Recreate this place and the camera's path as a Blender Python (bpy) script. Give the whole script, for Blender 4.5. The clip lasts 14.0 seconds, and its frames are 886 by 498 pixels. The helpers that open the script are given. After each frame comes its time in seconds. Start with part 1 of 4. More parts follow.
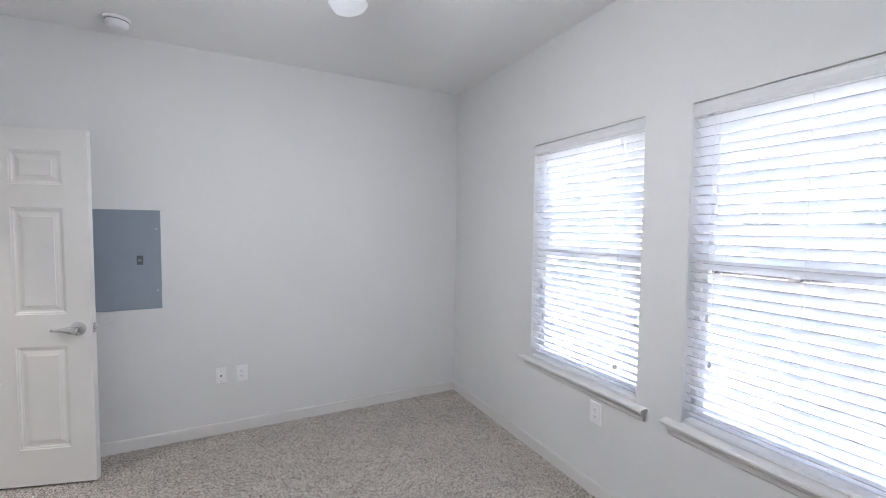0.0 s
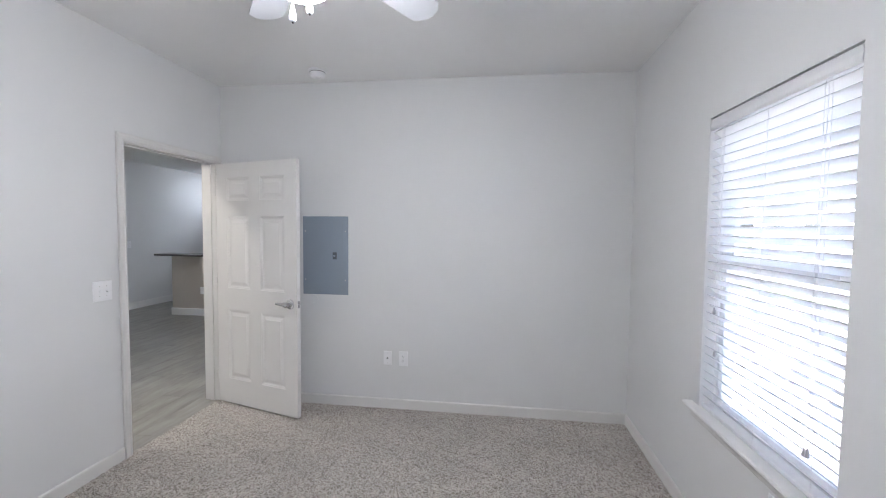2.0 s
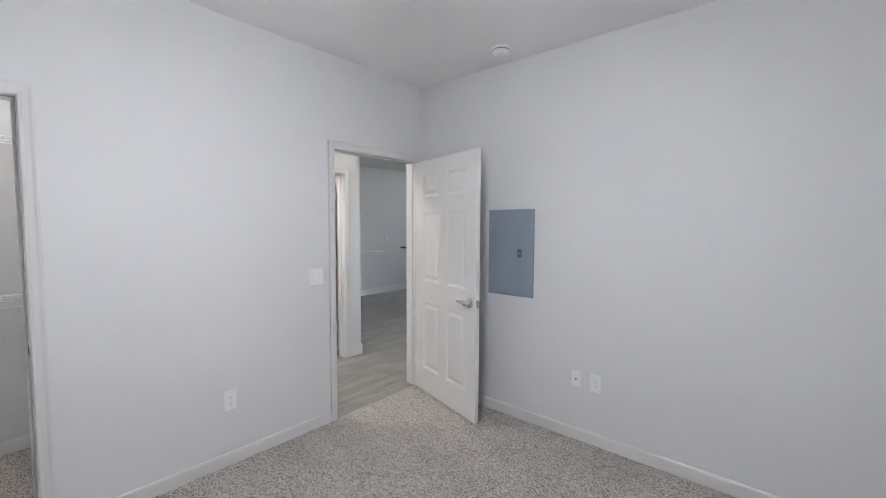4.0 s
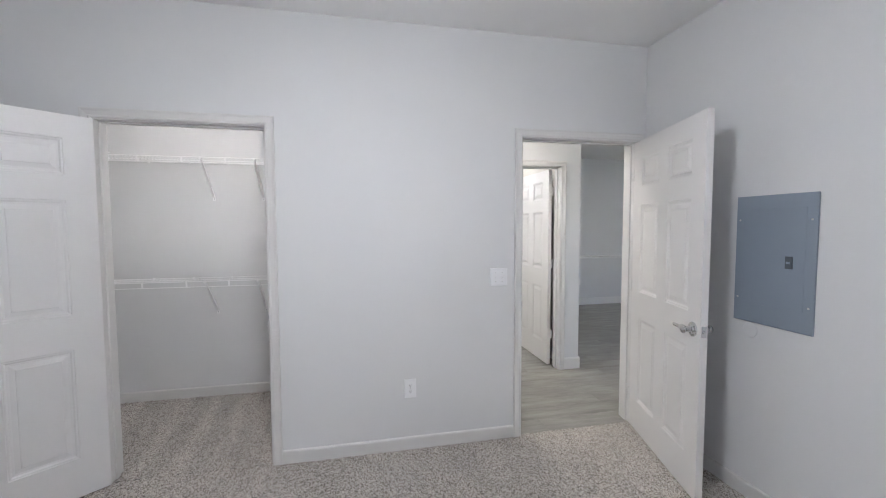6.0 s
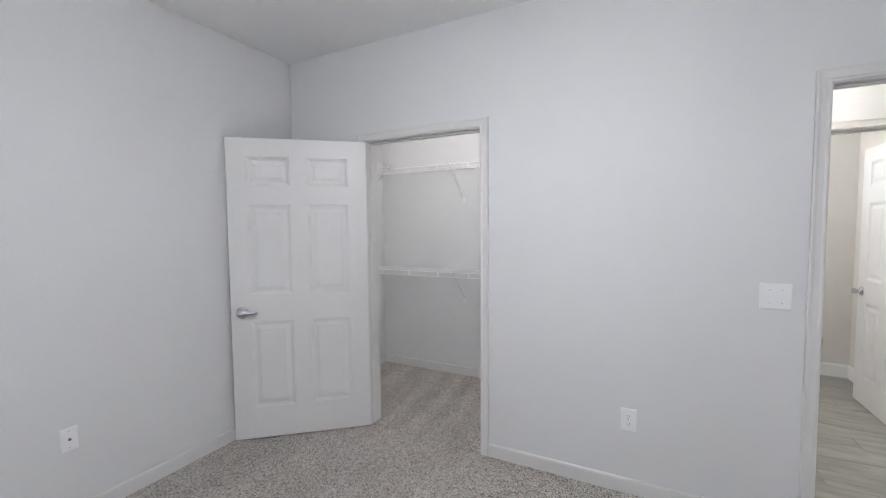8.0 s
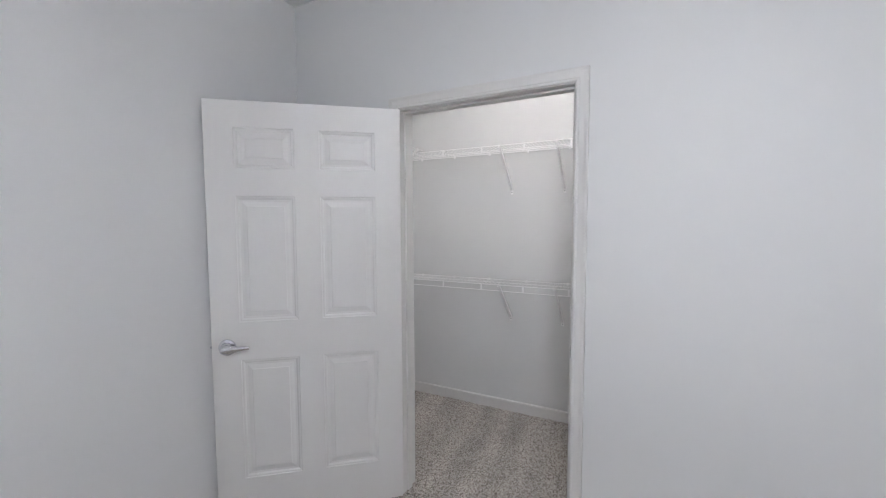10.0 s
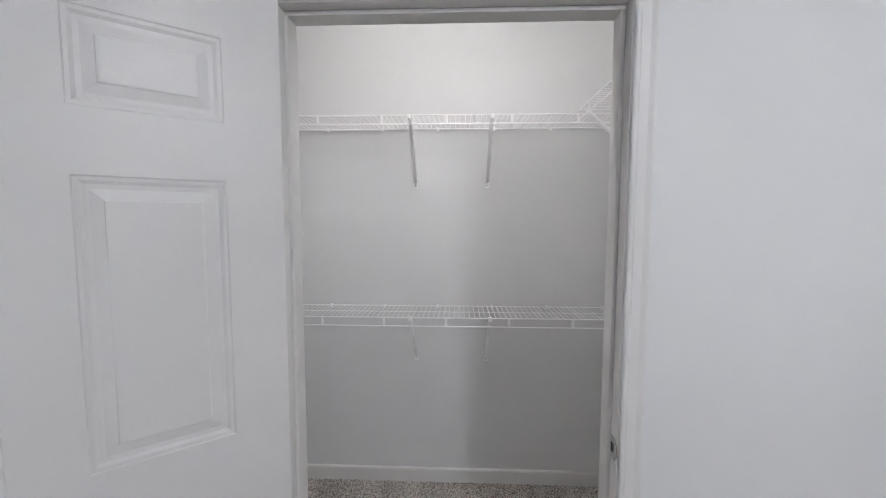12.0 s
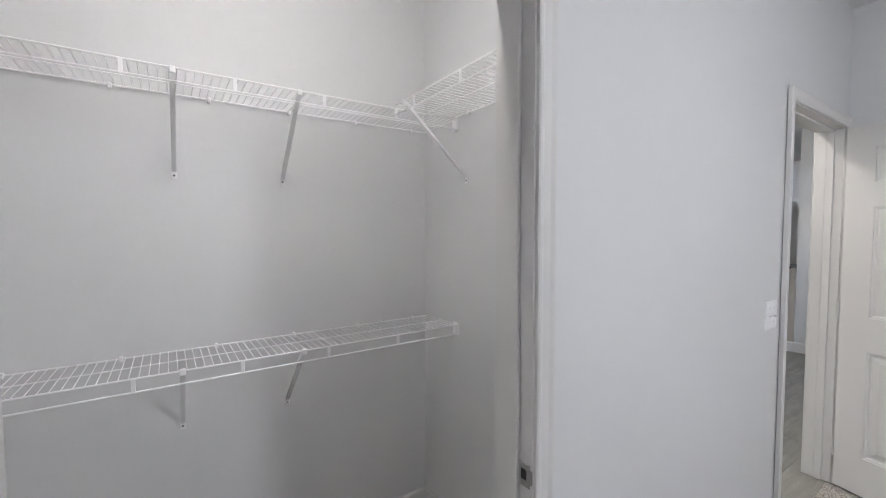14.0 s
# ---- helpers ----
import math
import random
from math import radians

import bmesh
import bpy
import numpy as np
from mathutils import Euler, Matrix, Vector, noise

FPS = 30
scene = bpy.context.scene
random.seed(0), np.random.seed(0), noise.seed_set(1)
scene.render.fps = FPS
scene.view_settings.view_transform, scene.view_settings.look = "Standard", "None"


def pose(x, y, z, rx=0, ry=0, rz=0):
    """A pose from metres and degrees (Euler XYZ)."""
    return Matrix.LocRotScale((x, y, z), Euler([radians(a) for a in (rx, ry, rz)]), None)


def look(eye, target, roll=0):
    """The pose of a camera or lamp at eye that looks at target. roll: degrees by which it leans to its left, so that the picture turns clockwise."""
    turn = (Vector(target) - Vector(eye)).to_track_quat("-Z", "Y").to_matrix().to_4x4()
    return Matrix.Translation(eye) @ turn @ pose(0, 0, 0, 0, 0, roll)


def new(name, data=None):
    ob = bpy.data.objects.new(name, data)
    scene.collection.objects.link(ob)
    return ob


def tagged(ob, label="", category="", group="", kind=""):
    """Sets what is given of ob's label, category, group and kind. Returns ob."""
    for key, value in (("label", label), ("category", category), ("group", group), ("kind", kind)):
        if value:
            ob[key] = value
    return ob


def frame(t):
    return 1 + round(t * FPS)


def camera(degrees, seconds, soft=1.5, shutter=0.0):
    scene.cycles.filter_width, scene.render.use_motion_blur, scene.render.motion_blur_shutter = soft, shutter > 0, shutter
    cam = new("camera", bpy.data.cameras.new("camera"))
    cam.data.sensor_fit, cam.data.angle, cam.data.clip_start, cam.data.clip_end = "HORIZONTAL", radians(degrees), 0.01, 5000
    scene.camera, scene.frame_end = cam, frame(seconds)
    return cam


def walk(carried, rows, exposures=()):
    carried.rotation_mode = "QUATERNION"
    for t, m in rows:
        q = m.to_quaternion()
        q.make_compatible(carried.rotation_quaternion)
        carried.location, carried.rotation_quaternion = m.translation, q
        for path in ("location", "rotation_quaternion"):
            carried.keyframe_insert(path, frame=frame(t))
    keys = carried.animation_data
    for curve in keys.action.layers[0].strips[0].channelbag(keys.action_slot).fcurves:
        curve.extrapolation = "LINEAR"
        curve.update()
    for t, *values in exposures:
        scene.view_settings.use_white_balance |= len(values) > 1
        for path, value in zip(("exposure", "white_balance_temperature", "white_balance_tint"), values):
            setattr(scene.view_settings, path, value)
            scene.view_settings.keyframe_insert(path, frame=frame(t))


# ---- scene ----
cam = camera(95.1, 14.0, 1.0)
PATH = [
    (0, (0.334, 0.42, 1.513), (1.233, 2.204, 1.411), 0.6),
    (0.5, (0.533, 0.4, 1.506), (1.169, 2.294, 1.408), 0.6),
    (1, (0.729, 0.403, 1.524), (1.082, 2.369, 1.427), 0.5),
    (1.5, (0.937, 0.4, 1.524), (0.984, 2.398, 1.432), 0.5),
    (2, (1.089, 0.446, 1.521), (0.833, 2.427, 1.42), 0.6),
    (2.5, (1.197, 0.559, 1.506), (0.659, 2.482, 1.403), 0.5),
    (2.7, (1.229, 0.606, 1.514), (0.584, 2.496, 1.407), 0.2),
    (4.8, (1.313, 1.256, 1.462), (-0.318, 2.408, 1.353), 0.2),
    (5, (1.305, 1.305, 1.451), (-0.395, 2.354, 1.351), -0.0),
    (5.5, (1.32, 1.505, 1.471), (-0.541, 2.227, 1.362), 0.0),
    (6, (1.295, 1.683, 1.465), (-0.658, 2.1, 1.35), -0.2),
    (6.5, (1.292, 1.872, 1.466), (-0.703, 1.962, 1.355), -0.2),
    (7, (1.282, 2.054, 1.472), (-0.696, 1.78, 1.357), -0.5),
    (7.5, (1.197, 2.128, 1.455), (-0.702, 1.513, 1.337), -0.5),
    (8, (1.055, 2.1, 1.456), (-0.722, 1.19, 1.341), -0.5),
    (8.2, (0.985, 2.086, 1.465), (-0.731, 1.065, 1.347), -0.5),
    (10.3, (0.403, 1.325, 1.489), (-1.402, 0.477, 1.343), 0.0),
    (10.5, (0.336, 1.242, 1.497), (-1.508, 0.482, 1.347), 0.1),
    (11, (0.163, 1.044, 1.506), (-1.759, 0.509, 1.357), 0.1),
    (11.5, (-0.033, 0.873, 1.512), (-2.004, 0.564, 1.364), 0.1),
    (12, (-0.258, 0.749, 1.523), (-2.25, 0.668, 1.367), 0.1),
    (12.5, (-0.481, 0.67, 1.535), (-2.468, 0.832, 1.385), 0.2),
    (13, (-0.647, 0.579, 1.536), (-2.59, 1.032, 1.399), 0.3),
    (13.5, (-0.705, 0.522, 1.499), (-2.524, 1.346, 1.398), 0.2),
    (14, (-0.648, 0.482, 1.49), (-2.301, 1.604, 1.394), -0.2),
]
walk(cam, [(t, look(eye, target, roll)) for t, eye, target, roll in PATH], [(0.0, 4.51, 5900, 12), (2.7, 4.52, 5900, 12), (5.0, 4.46, 5900, 12), (8.2, 4.50, 5900, 12), (11.0, 4.37, 5900, 12), (13.2, 4.33, 5900, 12), (14.0, 4.36, 5900, 12)])


# ---- world, sun and exposure ----
world = bpy.data.worlds.new("world")
scene.world = world
world.use_nodes = True
wn = world.node_tree.nodes
sky = wn.new("ShaderNodeTexSky")
sky.sky_type = 'NISHITA'
sky.sun_disc = False
sky.sun_elevation = radians(48)
sky.sun_rotation = radians(-75)
sky.dust_density = 6.0
wn["Background"].inputs["Strength"].default_value = 0.085
world.node_tree.links.new(sky.outputs[0], wn["Background"].inputs["Color"])
sun = new("sun", bpy.data.lights.new("sun", "SUN"))
sun.data.energy, sun.data.angle, sun.data.color = 1.2, radians(10), (1.0, 0.95, 0.88)
sun.matrix_world = look((-6.0, 1.0, 8.0), (0.0, 0.6, 0.6))
FAN_GLOW, CLOSET_GLOW, HALL_GLOW, BATH_GLOW, KITCHEN_GLOW, LIVING_FILL = 1.44, 0.74, 0.66, 0.92, 0.13, 0.40

# ---- plan ----
WEST, EAST, NORTH, SOUTH, CEIL = -1.288, 2.130, 3.725, -0.425, 2.724
WALL = 0.115
CLO_BACK, CLO_R, CLO_L = -2.495, 1.62, -0.425
HALL_W, HALL_END = -2.42, 3.89
FAR_W, FAR_N = -5.42, 9.6
ENT = (2.785, 3.645)      # entry opening along y
CLO = (0.295, 1.160)      # closet opening along y
BATH = (2.82, 3.668)
HEAD = 2.05
WIN1, WIN2, WINZ = (1.780, 2.622), (0.705, 1.548), (0.632, 2.075)


# ---- materials ----
def material(name, base, rough=0.5, metal=0.0):
    m = bpy.data.materials.new(name)
    m.use_nodes = True
    b = m.node_tree.nodes["Principled BSDF"]
    b.inputs["Base Color"].default_value = (*base, 1)
    b.inputs["Roughness"].default_value = rough
    b.inputs["Metallic"].default_value = metal
    return m, m.node_tree.nodes, m.node_tree.links, b


def coords(n, l, space="Object", scale=(1, 1, 1)):
    if space == "World":
        src = n.new("ShaderNodeNewGeometry").outputs["Position"]
    else:
        src = n.new("ShaderNodeTexCoord").outputs["Object"]
    mp = n.new("ShaderNodeMapping")
    mp.inputs["Scale"].default_value = scale
    l.new(src, mp.inputs["Vector"])
    return mp.outputs["Vector"]


def noise_tex(n, l, vec, scale, detail=3.0, rough=0.55):
    t = n.new("ShaderNodeTexNoise")
    t.inputs["Scale"].default_value = scale
    t.inputs["Detail"].default_value = detail
    t.inputs["Roughness"].default_value = rough
    l.new(vec, t.inputs["Vector"])
    return t.outputs["Fac"]


def ramp(n, l, fac, stops):
    r = n.new("ShaderNodeValToRGB")
    while len(r.color_ramp.elements) < len(stops):
        r.color_ramp.elements.new(0.5)
    for e, (p, c) in zip(r.color_ramp.elements, stops):
        e.position, e.color = p, (*c, 1)
    l.new(fac, r.inputs["Fac"])
    return r.outputs["Color"]


def bump(n, l, b, height, strength, distance):
    bp = n.new("ShaderNodeBump")
    bp.inputs["Strength"].default_value = strength
    bp.inputs["Distance"].default_value = distance
    l.new(height, bp.inputs["Height"])
    l.new(bp.outputs["Normal"], b.inputs["Normal"])


def paint(name, base, rough, vary=0.03, peel=0.25, peel_scale=160.0, marks=0.0):
    """Rolled paint: a fine orange peel, broad faint patches, a few scuffs."""
    m, n, l, b = material(name, base, rough)
    v = coords(n, l, "World")
    broad = noise_tex(n, l, v, 1.3, 4.0)
    lo = tuple(c * (1 - vary) for c in base)
    hi = tuple(min(1, c * (1 + vary)) for c in base)
    col = ramp(n, l, broad, [(0.3, lo), (0.7, hi)])
    if marks:
        spots = noise_tex(n, l, v, 9.0, 6.0, 0.7)
        mix = n.new("ShaderNodeMix")
        mix.data_type = 'RGBA'
        f = ramp(n, l, spots, [(0.70, (0, 0, 0)), (0.78, (marks, marks, marks))])
        l.new(f, mix.inputs["Factor"])
        l.new(col, mix.inputs["A"])
        mix.inputs["B"].default_value = (*[c * 0.8 for c in base], 1)
        col = mix.outputs["Result"]
    l.new(col, b.inputs["Base Color"])
    rr = n.new("ShaderNodeMapRange")
    rr.inputs["To Min"].default_value, rr.inputs["To Max"].default_value = rough - 0.06, rough + 0.08
    l.new(broad, rr.inputs["Value"])
    l.new(rr.outputs["Result"], b.inputs["Roughness"])
    bump(n, l, b, noise_tex(n, l, v, peel_scale, 2.0), peel, 0.002)
    return m


M_WALL = paint("wall_paint", (0.705, 0.707, 0.705), 0.62, 0.015, 0.11, 150, 0.05)
M_CEIL = paint("ceiling_paint", (0.84, 0.84, 0.835), 0.85, 0.02, 0.35, 110)
M_TRIM = paint("trim_paint", (0.69, 0.68, 0.662), 0.45, 0.015, 0.08, 60, 0.08)
M_DOOR = paint("door_paint", (0.725, 0.714, 0.70), 0.36, 0.012, 0.10, 45, 0.04)
M_FARTRIM = paint("white_trim_paint", (0.78, 0.775, 0.76), 0.45, 0.015, 0.08, 60)
M_PLATE = material("white_plastic", (0.83, 0.83, 0.84), 0.3)[0]
M_BAR = paint("beige_paint", (0.50, 0.455, 0.40), 0.6, 0.02)
M_BATHWALL = paint("bath_paint", (0.66, 0.63, 0.58), 0.6, 0.02)


def make_carpet(name, lane, lane_turn):
    m, n, l, b = material(name, (0.4, 0.36, 0.32), 0.95)
    v = coords(n, l, "World")
    fleck = n.new("ShaderNodeTexVoronoi")
    fleck.inputs["Scale"].default_value = 185
    l.new(v, fleck.inputs["Vector"])
    sep = n.new("ShaderNodeSeparateColor")
    l.new(fleck.outputs["Color"], sep.inputs["Color"])
    col = ramp(n, l, sep.outputs["Red"], [(0.0, (0.085, 0.066, 0.052)), (0.22, (0.27, 0.235, 0.20)),
                                           (0.55, (0.48, 0.44, 0.393)), (1.0, (0.69, 0.65, 0.595))])
    # pile laid one way or the other by the vacuum cleaner
    lay = noise_tex(n, l, coords(n, l, "World", (1, 1.6, 1)), 2.2, 5.0, 0.6)
    shade = ramp(n, l, lay, [(0.35, (0.90, 0.90, 0.90)), (0.65, (1.05, 1.05, 1.05))])
    turn = n.new("ShaderNodeVectorRotate")
    turn.rotation_type = 'Z_AXIS'
    turn.inputs["Angle"].default_value = radians(lane_turn)
    l.new(v, turn.inputs["Vector"])
    lanes = n.new("ShaderNodeMapping")
    lanes.inputs["Scale"].default_value = (0.22, 3.2, 1)
    l.new(turn.outputs["Vector"], lanes.inputs["Vector"])
    streak = noise_tex(n, l, lanes.outputs["Vector"], 1.7, 1.5, 0.5)
    swath = ramp(n, l, streak, [(0.44, (1 - lane, 1 - lane, 1 - lane)), (0.62, (1 + lane, 1 + lane, 1 + lane))])
    both = n.new("ShaderNodeMix")
    both.data_type, both.blend_type = 'RGBA', 'MULTIPLY'
    both.inputs["Factor"].default_value = 1
    l.new(shade, both.inputs["A"])
    l.new(swath, both.inputs["B"])
    mul = n.new("ShaderNodeMix")
    mul.data_type, mul.blend_type = 'RGBA', 'MULTIPLY'
    mul.inputs["Factor"].default_value = 1
    l.new(col, mul.inputs["A"])
    l.new(both.outputs["Result"], mul.inputs["B"])
    l.new(mul.outputs["Result"], b.inputs["Base Color"])
    b.inputs["Sheen Weight"].default_value = 0.25
    b.inputs["Specular IOR Level"].default_value = 0.1
    bump(n, l, b, noise_tex(n, l, v, 260, 2.0), 0.8, 0.004)
    return m


LANE_TURN = -5
M_CARPET = make_carpet("frieze_carpet", 0.025, 18)
M_CARPET_LANES = make_carpet("frieze_carpet_vacuumed", 0.11, LANE_TURN)


def make_vinyl():
    m, n, l, b = material("vinyl_plank", (0.3, 0.28, 0.26), 0.33)
    v = coords(n, l, "World", (7, 1.3, 1))
    info = n.new("ShaderNodeObjectInfo")
    add = n.new("ShaderNodeVectorMath")
    add.operation = 'ADD'
    comb = n.new("ShaderNodeCombineXYZ")
    mulr = n.new("ShaderNodeMath")
    mulr.operation = 'MULTIPLY'
    mulr.inputs[1].default_value = 40
    l.new(info.outputs["Random"], mulr.inputs[0])
    l.new(mulr.outputs[0], comb.inputs["Y"])
    l.new(v, add.inputs[0])
    l.new(comb.outputs[0], add.inputs[1])
    grain = noise_tex(n, l, add.outputs[0], 1.6, 6.0, 0.65)
    col = ramp(n, l, grain, [(0.28, (0.165, 0.156, 0.135)), (0.5, (0.26, 0.25, 0.22)), (0.72, (0.36, 0.35, 0.315))])
    tone = ramp(n, l, info.outputs["Random"], [(0, (0.94, 0.94, 0.94)), (1, (1.05, 1.05, 1.05))])
    mul = n.new("ShaderNodeMix")
    mul.data_type, mul.blend_type = 'RGBA', 'MULTIPLY'
    mul.inputs["Factor"].default_value = 1
    l.new(col, mul.inputs["A"])
    l.new(tone, mul.inputs["B"])
    l.new(mul.outputs["Result"], b.inputs["Base Color"])
    bump(n, l, b, grain, 0.15, 0.002)
    return m


M_VINYL = make_vinyl()
M_VINYL_BASE = material("plank_joint", (0.07, 0.065, 0.06), 0.8)[0]


def metal(name, base, rough):
    m, n, l, b = material(name, base, rough, 1.0)
    f = noise_tex(n, l, coords(n, l), 180, 3)
    rr = n.new("ShaderNodeMapRange")
    rr.inputs["To Min"].default_value, rr.inputs["To Max"].default_value = rough * 0.8, rough * 1.25
    l.new(f, rr.inputs["Value"])
    l.new(rr.outputs["Result"], b.inputs["Roughness"])
    return m


M_NICKEL = metal("satin_nickel", (0.66, 0.67, 0.69), 0.17)
M_STEEL = metal("steel", (0.5, 0.5, 0.5), 0.35)
M_SCREW = metal("screw_head", (0.62, 0.62, 0.60), 0.3)
M_PANEL = paint("grey_enamel", (0.265, 0.31, 0.365), 0.42, 0.03, 0.06, 220)
M_LATCH = material("grey_latch", (0.10, 0.115, 0.13), 0.45)[0]
M_DARK = material("dark_slot", (0.03, 0.03, 0.03), 0.7)[0]
M_WIRE = paint("vinyl_coated_wire", (0.90, 0.90, 0.90), 0.35, 0.02, 0.03)
M_FAN = paint("fan_white", (0.64, 0.65, 0.68), 0.4, 0.02, 0.05)
M_VINYL_FRAME = paint("window_vinyl", (0.80, 0.80, 0.80), 0.35, 0.02, 0.04)


def make_slat():
    m, n, l, b = material("blind_slat", (0.92, 0.92, 0.92), 0.4)
    t = n.new("ShaderNodeBsdfTranslucent")
    t.inputs["Color"].default_value = (0.97, 0.97, 0.97, 1)
    mx = n.new("ShaderNodeMixShader")
    mx.inputs[0].default_value = 0.62
    l.new(b.outputs[0], mx.inputs[1])
    l.new(t.outputs[0], mx.inputs[2])
    l.new(mx.outputs[0], n["Material Output"].inputs["Surface"])
    bump(n, l, b, noise_tex(n, l, coords(n, l, "Object", (30, 1, 30)), 6, 3), 0.08, 0.001)
    return m


M_SLAT = make_slat()


def make_glass():
    m, n, l, b = material("window_glass", (1, 1, 1), 0.0)
    b.inputs["Transmission Weight"].default_value = 1.0
    b.inputs["IOR"].default_value = 1.45
    return m


M_GLASS = make_glass()


def glow(name, colour, strength):
    m, n, l, b = material(name, (0.85, 0.85, 0.85), 0.3)
    b.inputs["Emission Color"].default_value = (*colour, 1)
    b.inputs["Emission Strength"].default_value = strength
    return m


M_BOWL = glow("lit_opal_bowl", (1.0, 0.965, 0.93), FAN_GLOW * 5)
M_CLOSETLAMP = glow("lit_closet_diffuser", (1.0, 0.91, 0.82), CLOSET_GLOW * 5)
M_HALLLAMP = glow("lit_hall_diffuser", (1.0, 0.90, 0.76), HALL_GLOW * 5)
M_BATHLAMP = glow("lit_bath_diffuser", (1.0, 0.96, 0.90), BATH_GLOW * 5)
# glow of an added fill lamp, not a known fixture
M_LIVFILL = glow("living_fill_diffuser", (1.0, 0.90, 0.78), LIVING_FILL * 5)
M_KLAMP = glow("lit_kitchen_diffuser", (0.90, 0.95, 1.0), KITCHEN_GLOW * 5)


def make_granite():
    m, n, l, b = material("granite", (0.1, 0.1, 0.1), 0.18)
    v = coords(n, l)
    col = ramp(n, l, noise_tex(n, l, v, 70, 6, 0.75), [(0.35, (0.03, 0.03, 0.035)), (0.55, (0.11, 0.105, 0.10)), (0.72, (0.30, 0.28, 0.26))])
    l.new(col, b.inputs["Base Color"])
    return m


M_GRANITE = make_granite()


def make_wood(name, dark, light):
    m, n, l, b = material(name, light, 0.45)
    g = noise_tex(n, l, coords(n, l, "Object", (12, 12, 1.0)), 3.0, 6, 0.6)
    l.new(ramp(n, l, g, [(0.3, dark), (0.7, light)]), b.inputs["Base Color"])
    bump(n, l, b, g, 0.1, 0.002)
    return m


M_CAB = make_wood("cherry_cabinet", (0.07, 0.03, 0.018), (0.15, 0.07, 0.04))
M_BLACK = paint("black_appliance", (0.02, 0.024, 0.03), 0.25, 0.1, 0.1, 300)


# ---- mesh helpers ----
def add_box(bm, lo, hi, bevel=0.0, segs=1):
    lo, hi = Vector(lo), Vector(hi)
    r = bmesh.ops.create_cube(bm, size=1.0)
    for v in r["verts"]:
        v.co = Vector([lo[i] + (v.co[i] + 0.5) * (hi[i] - lo[i]) for i in range(3)])
    if bevel:
        es = list({e for v in r["verts"] for e in v.link_edges})
        bmesh.ops.bevel(bm, geom=es, offset=bevel, segments=segs, affect='EDGES', profile=0.5)


def add_cyl(bm, a, b, r1, r2=None, n=16, caps=True):
    a, b = Vector(a), Vector(b)
    d = b - a
    m = Matrix.Translation((a + b) / 2) @ d.to_track_quat("Z", "Y").to_matrix().to_4x4()
    bmesh.ops.create_cone(bm, cap_ends=caps, segments=n, radius1=r1, radius2=r1 if r2 is None else r2, depth=d.length, matrix=m)


def add_tube(bm, pts, r, n=6):
    """A bent rod through pts."""
    pts = [Vector(p) for p in pts]
    rings = []
    side = None
    for i, p in enumerate(pts):
        a = (p - pts[i - 1]).normalized() if i else None
        c = (pts[i + 1] - p).normalized() if i + 1 < len(pts) else None
        d = ((a or c) + (c or a)).normalized()
        if side is None:
            side = d.orthogonal().normalized()
        side = (side - d * side.dot(d)).normalized()
        up = d.cross(side)
        rings.append([bm.verts.new(p + r * (math.cos(t) * side + math.sin(t) * up)) for t in [2 * math.pi * k / n for k in range(n)]])
    for q, s in zip(rings, rings[1:]):
        for k in range(n):
            bm.faces.new((q[k], q[(k + 1) % n], s[(k + 1) % n], s[k]))
    bm.faces.new(rings[0][::-1])
    bm.faces.new(rings[-1])


def add_lathe(bm, profile, centre, n=32, axis="z"):
    """Turns (radius, height) points about an axis through centre."""
    c = Vector(centre)
    rings = []
    for r, h in profile:
        ring = []
        for k in range(n):
            t = 2 * math.pi * k / n
            p = (max(r, 1e-4) * math.cos(t), max(r, 1e-4) * math.sin(t), h)
            if axis == "y":
                p = (p[0], p[2], p[1])
            elif axis == "x":
                p = (p[2], p[0], p[1])
            ring.append(bm.verts.new(c + Vector(p)))
        rings.append(ring)
    for a, b in zip(rings, rings[1:]):
        for k in range(n):
            bm.faces.new((a[k], a[(k + 1) % n], b[(k + 1) % n], b[k]))
    bm.faces.new(rings[0])
    bm.faces.new(rings[-1])


def extrude_profile(bm, profile, place, start, end):
    """Sweeps a closed profile from start to end; place(p, q, s) gives the world point."""
    a = [bm.verts.new(place(p, q, start)) for p, q in profile]
    b = [bm.verts.new(place(p, q, end)) for p, q in profile]
    k = len(profile)
    for i in range(k):
        bm.faces.new((a[i], a[(i + 1) % k], b[(i + 1) % k], b[i]))
    bm.faces.new(a[::-1])
    bm.faces.new(b)


def mesh_of(name, bm, mat, smooth=False):
    bmesh.ops.recalc_face_normals(bm, faces=bm.faces[:])
    me = bpy.data.meshes.new(name)
    bm.to_mesh(me)
    bm.free()
    me.materials.append(mat)
    if smooth:
        me.shade_smooth()
        me.set_sharp_from_angle(angle=radians(35))
    return me


def part(name, bm, mat, parent=None, label="", smooth=False):
    ob = new(name, mesh_of(name, bm, mat, smooth) if isinstance(bm, bmesh.types.BMesh) else bm)
    if parent is not None:
        ob.parent = parent
    if label:
        tagged(ob, label)
    return ob


def box_part(name, lo, hi, mat, parent=None, bevel=0.002, label="", segs=1):
    bm = bmesh.new()
    add_box(bm, lo, hi, bevel, segs)
    return part(name, bm, mat, parent, label)


def thing(name, label, category, group="", kind="", m=None):
    ob = new(name)
    ob.empty_display_size = 0.1
    if m is not None:
        ob.matrix_world = m
    return tagged(ob, label, category, group, kind)


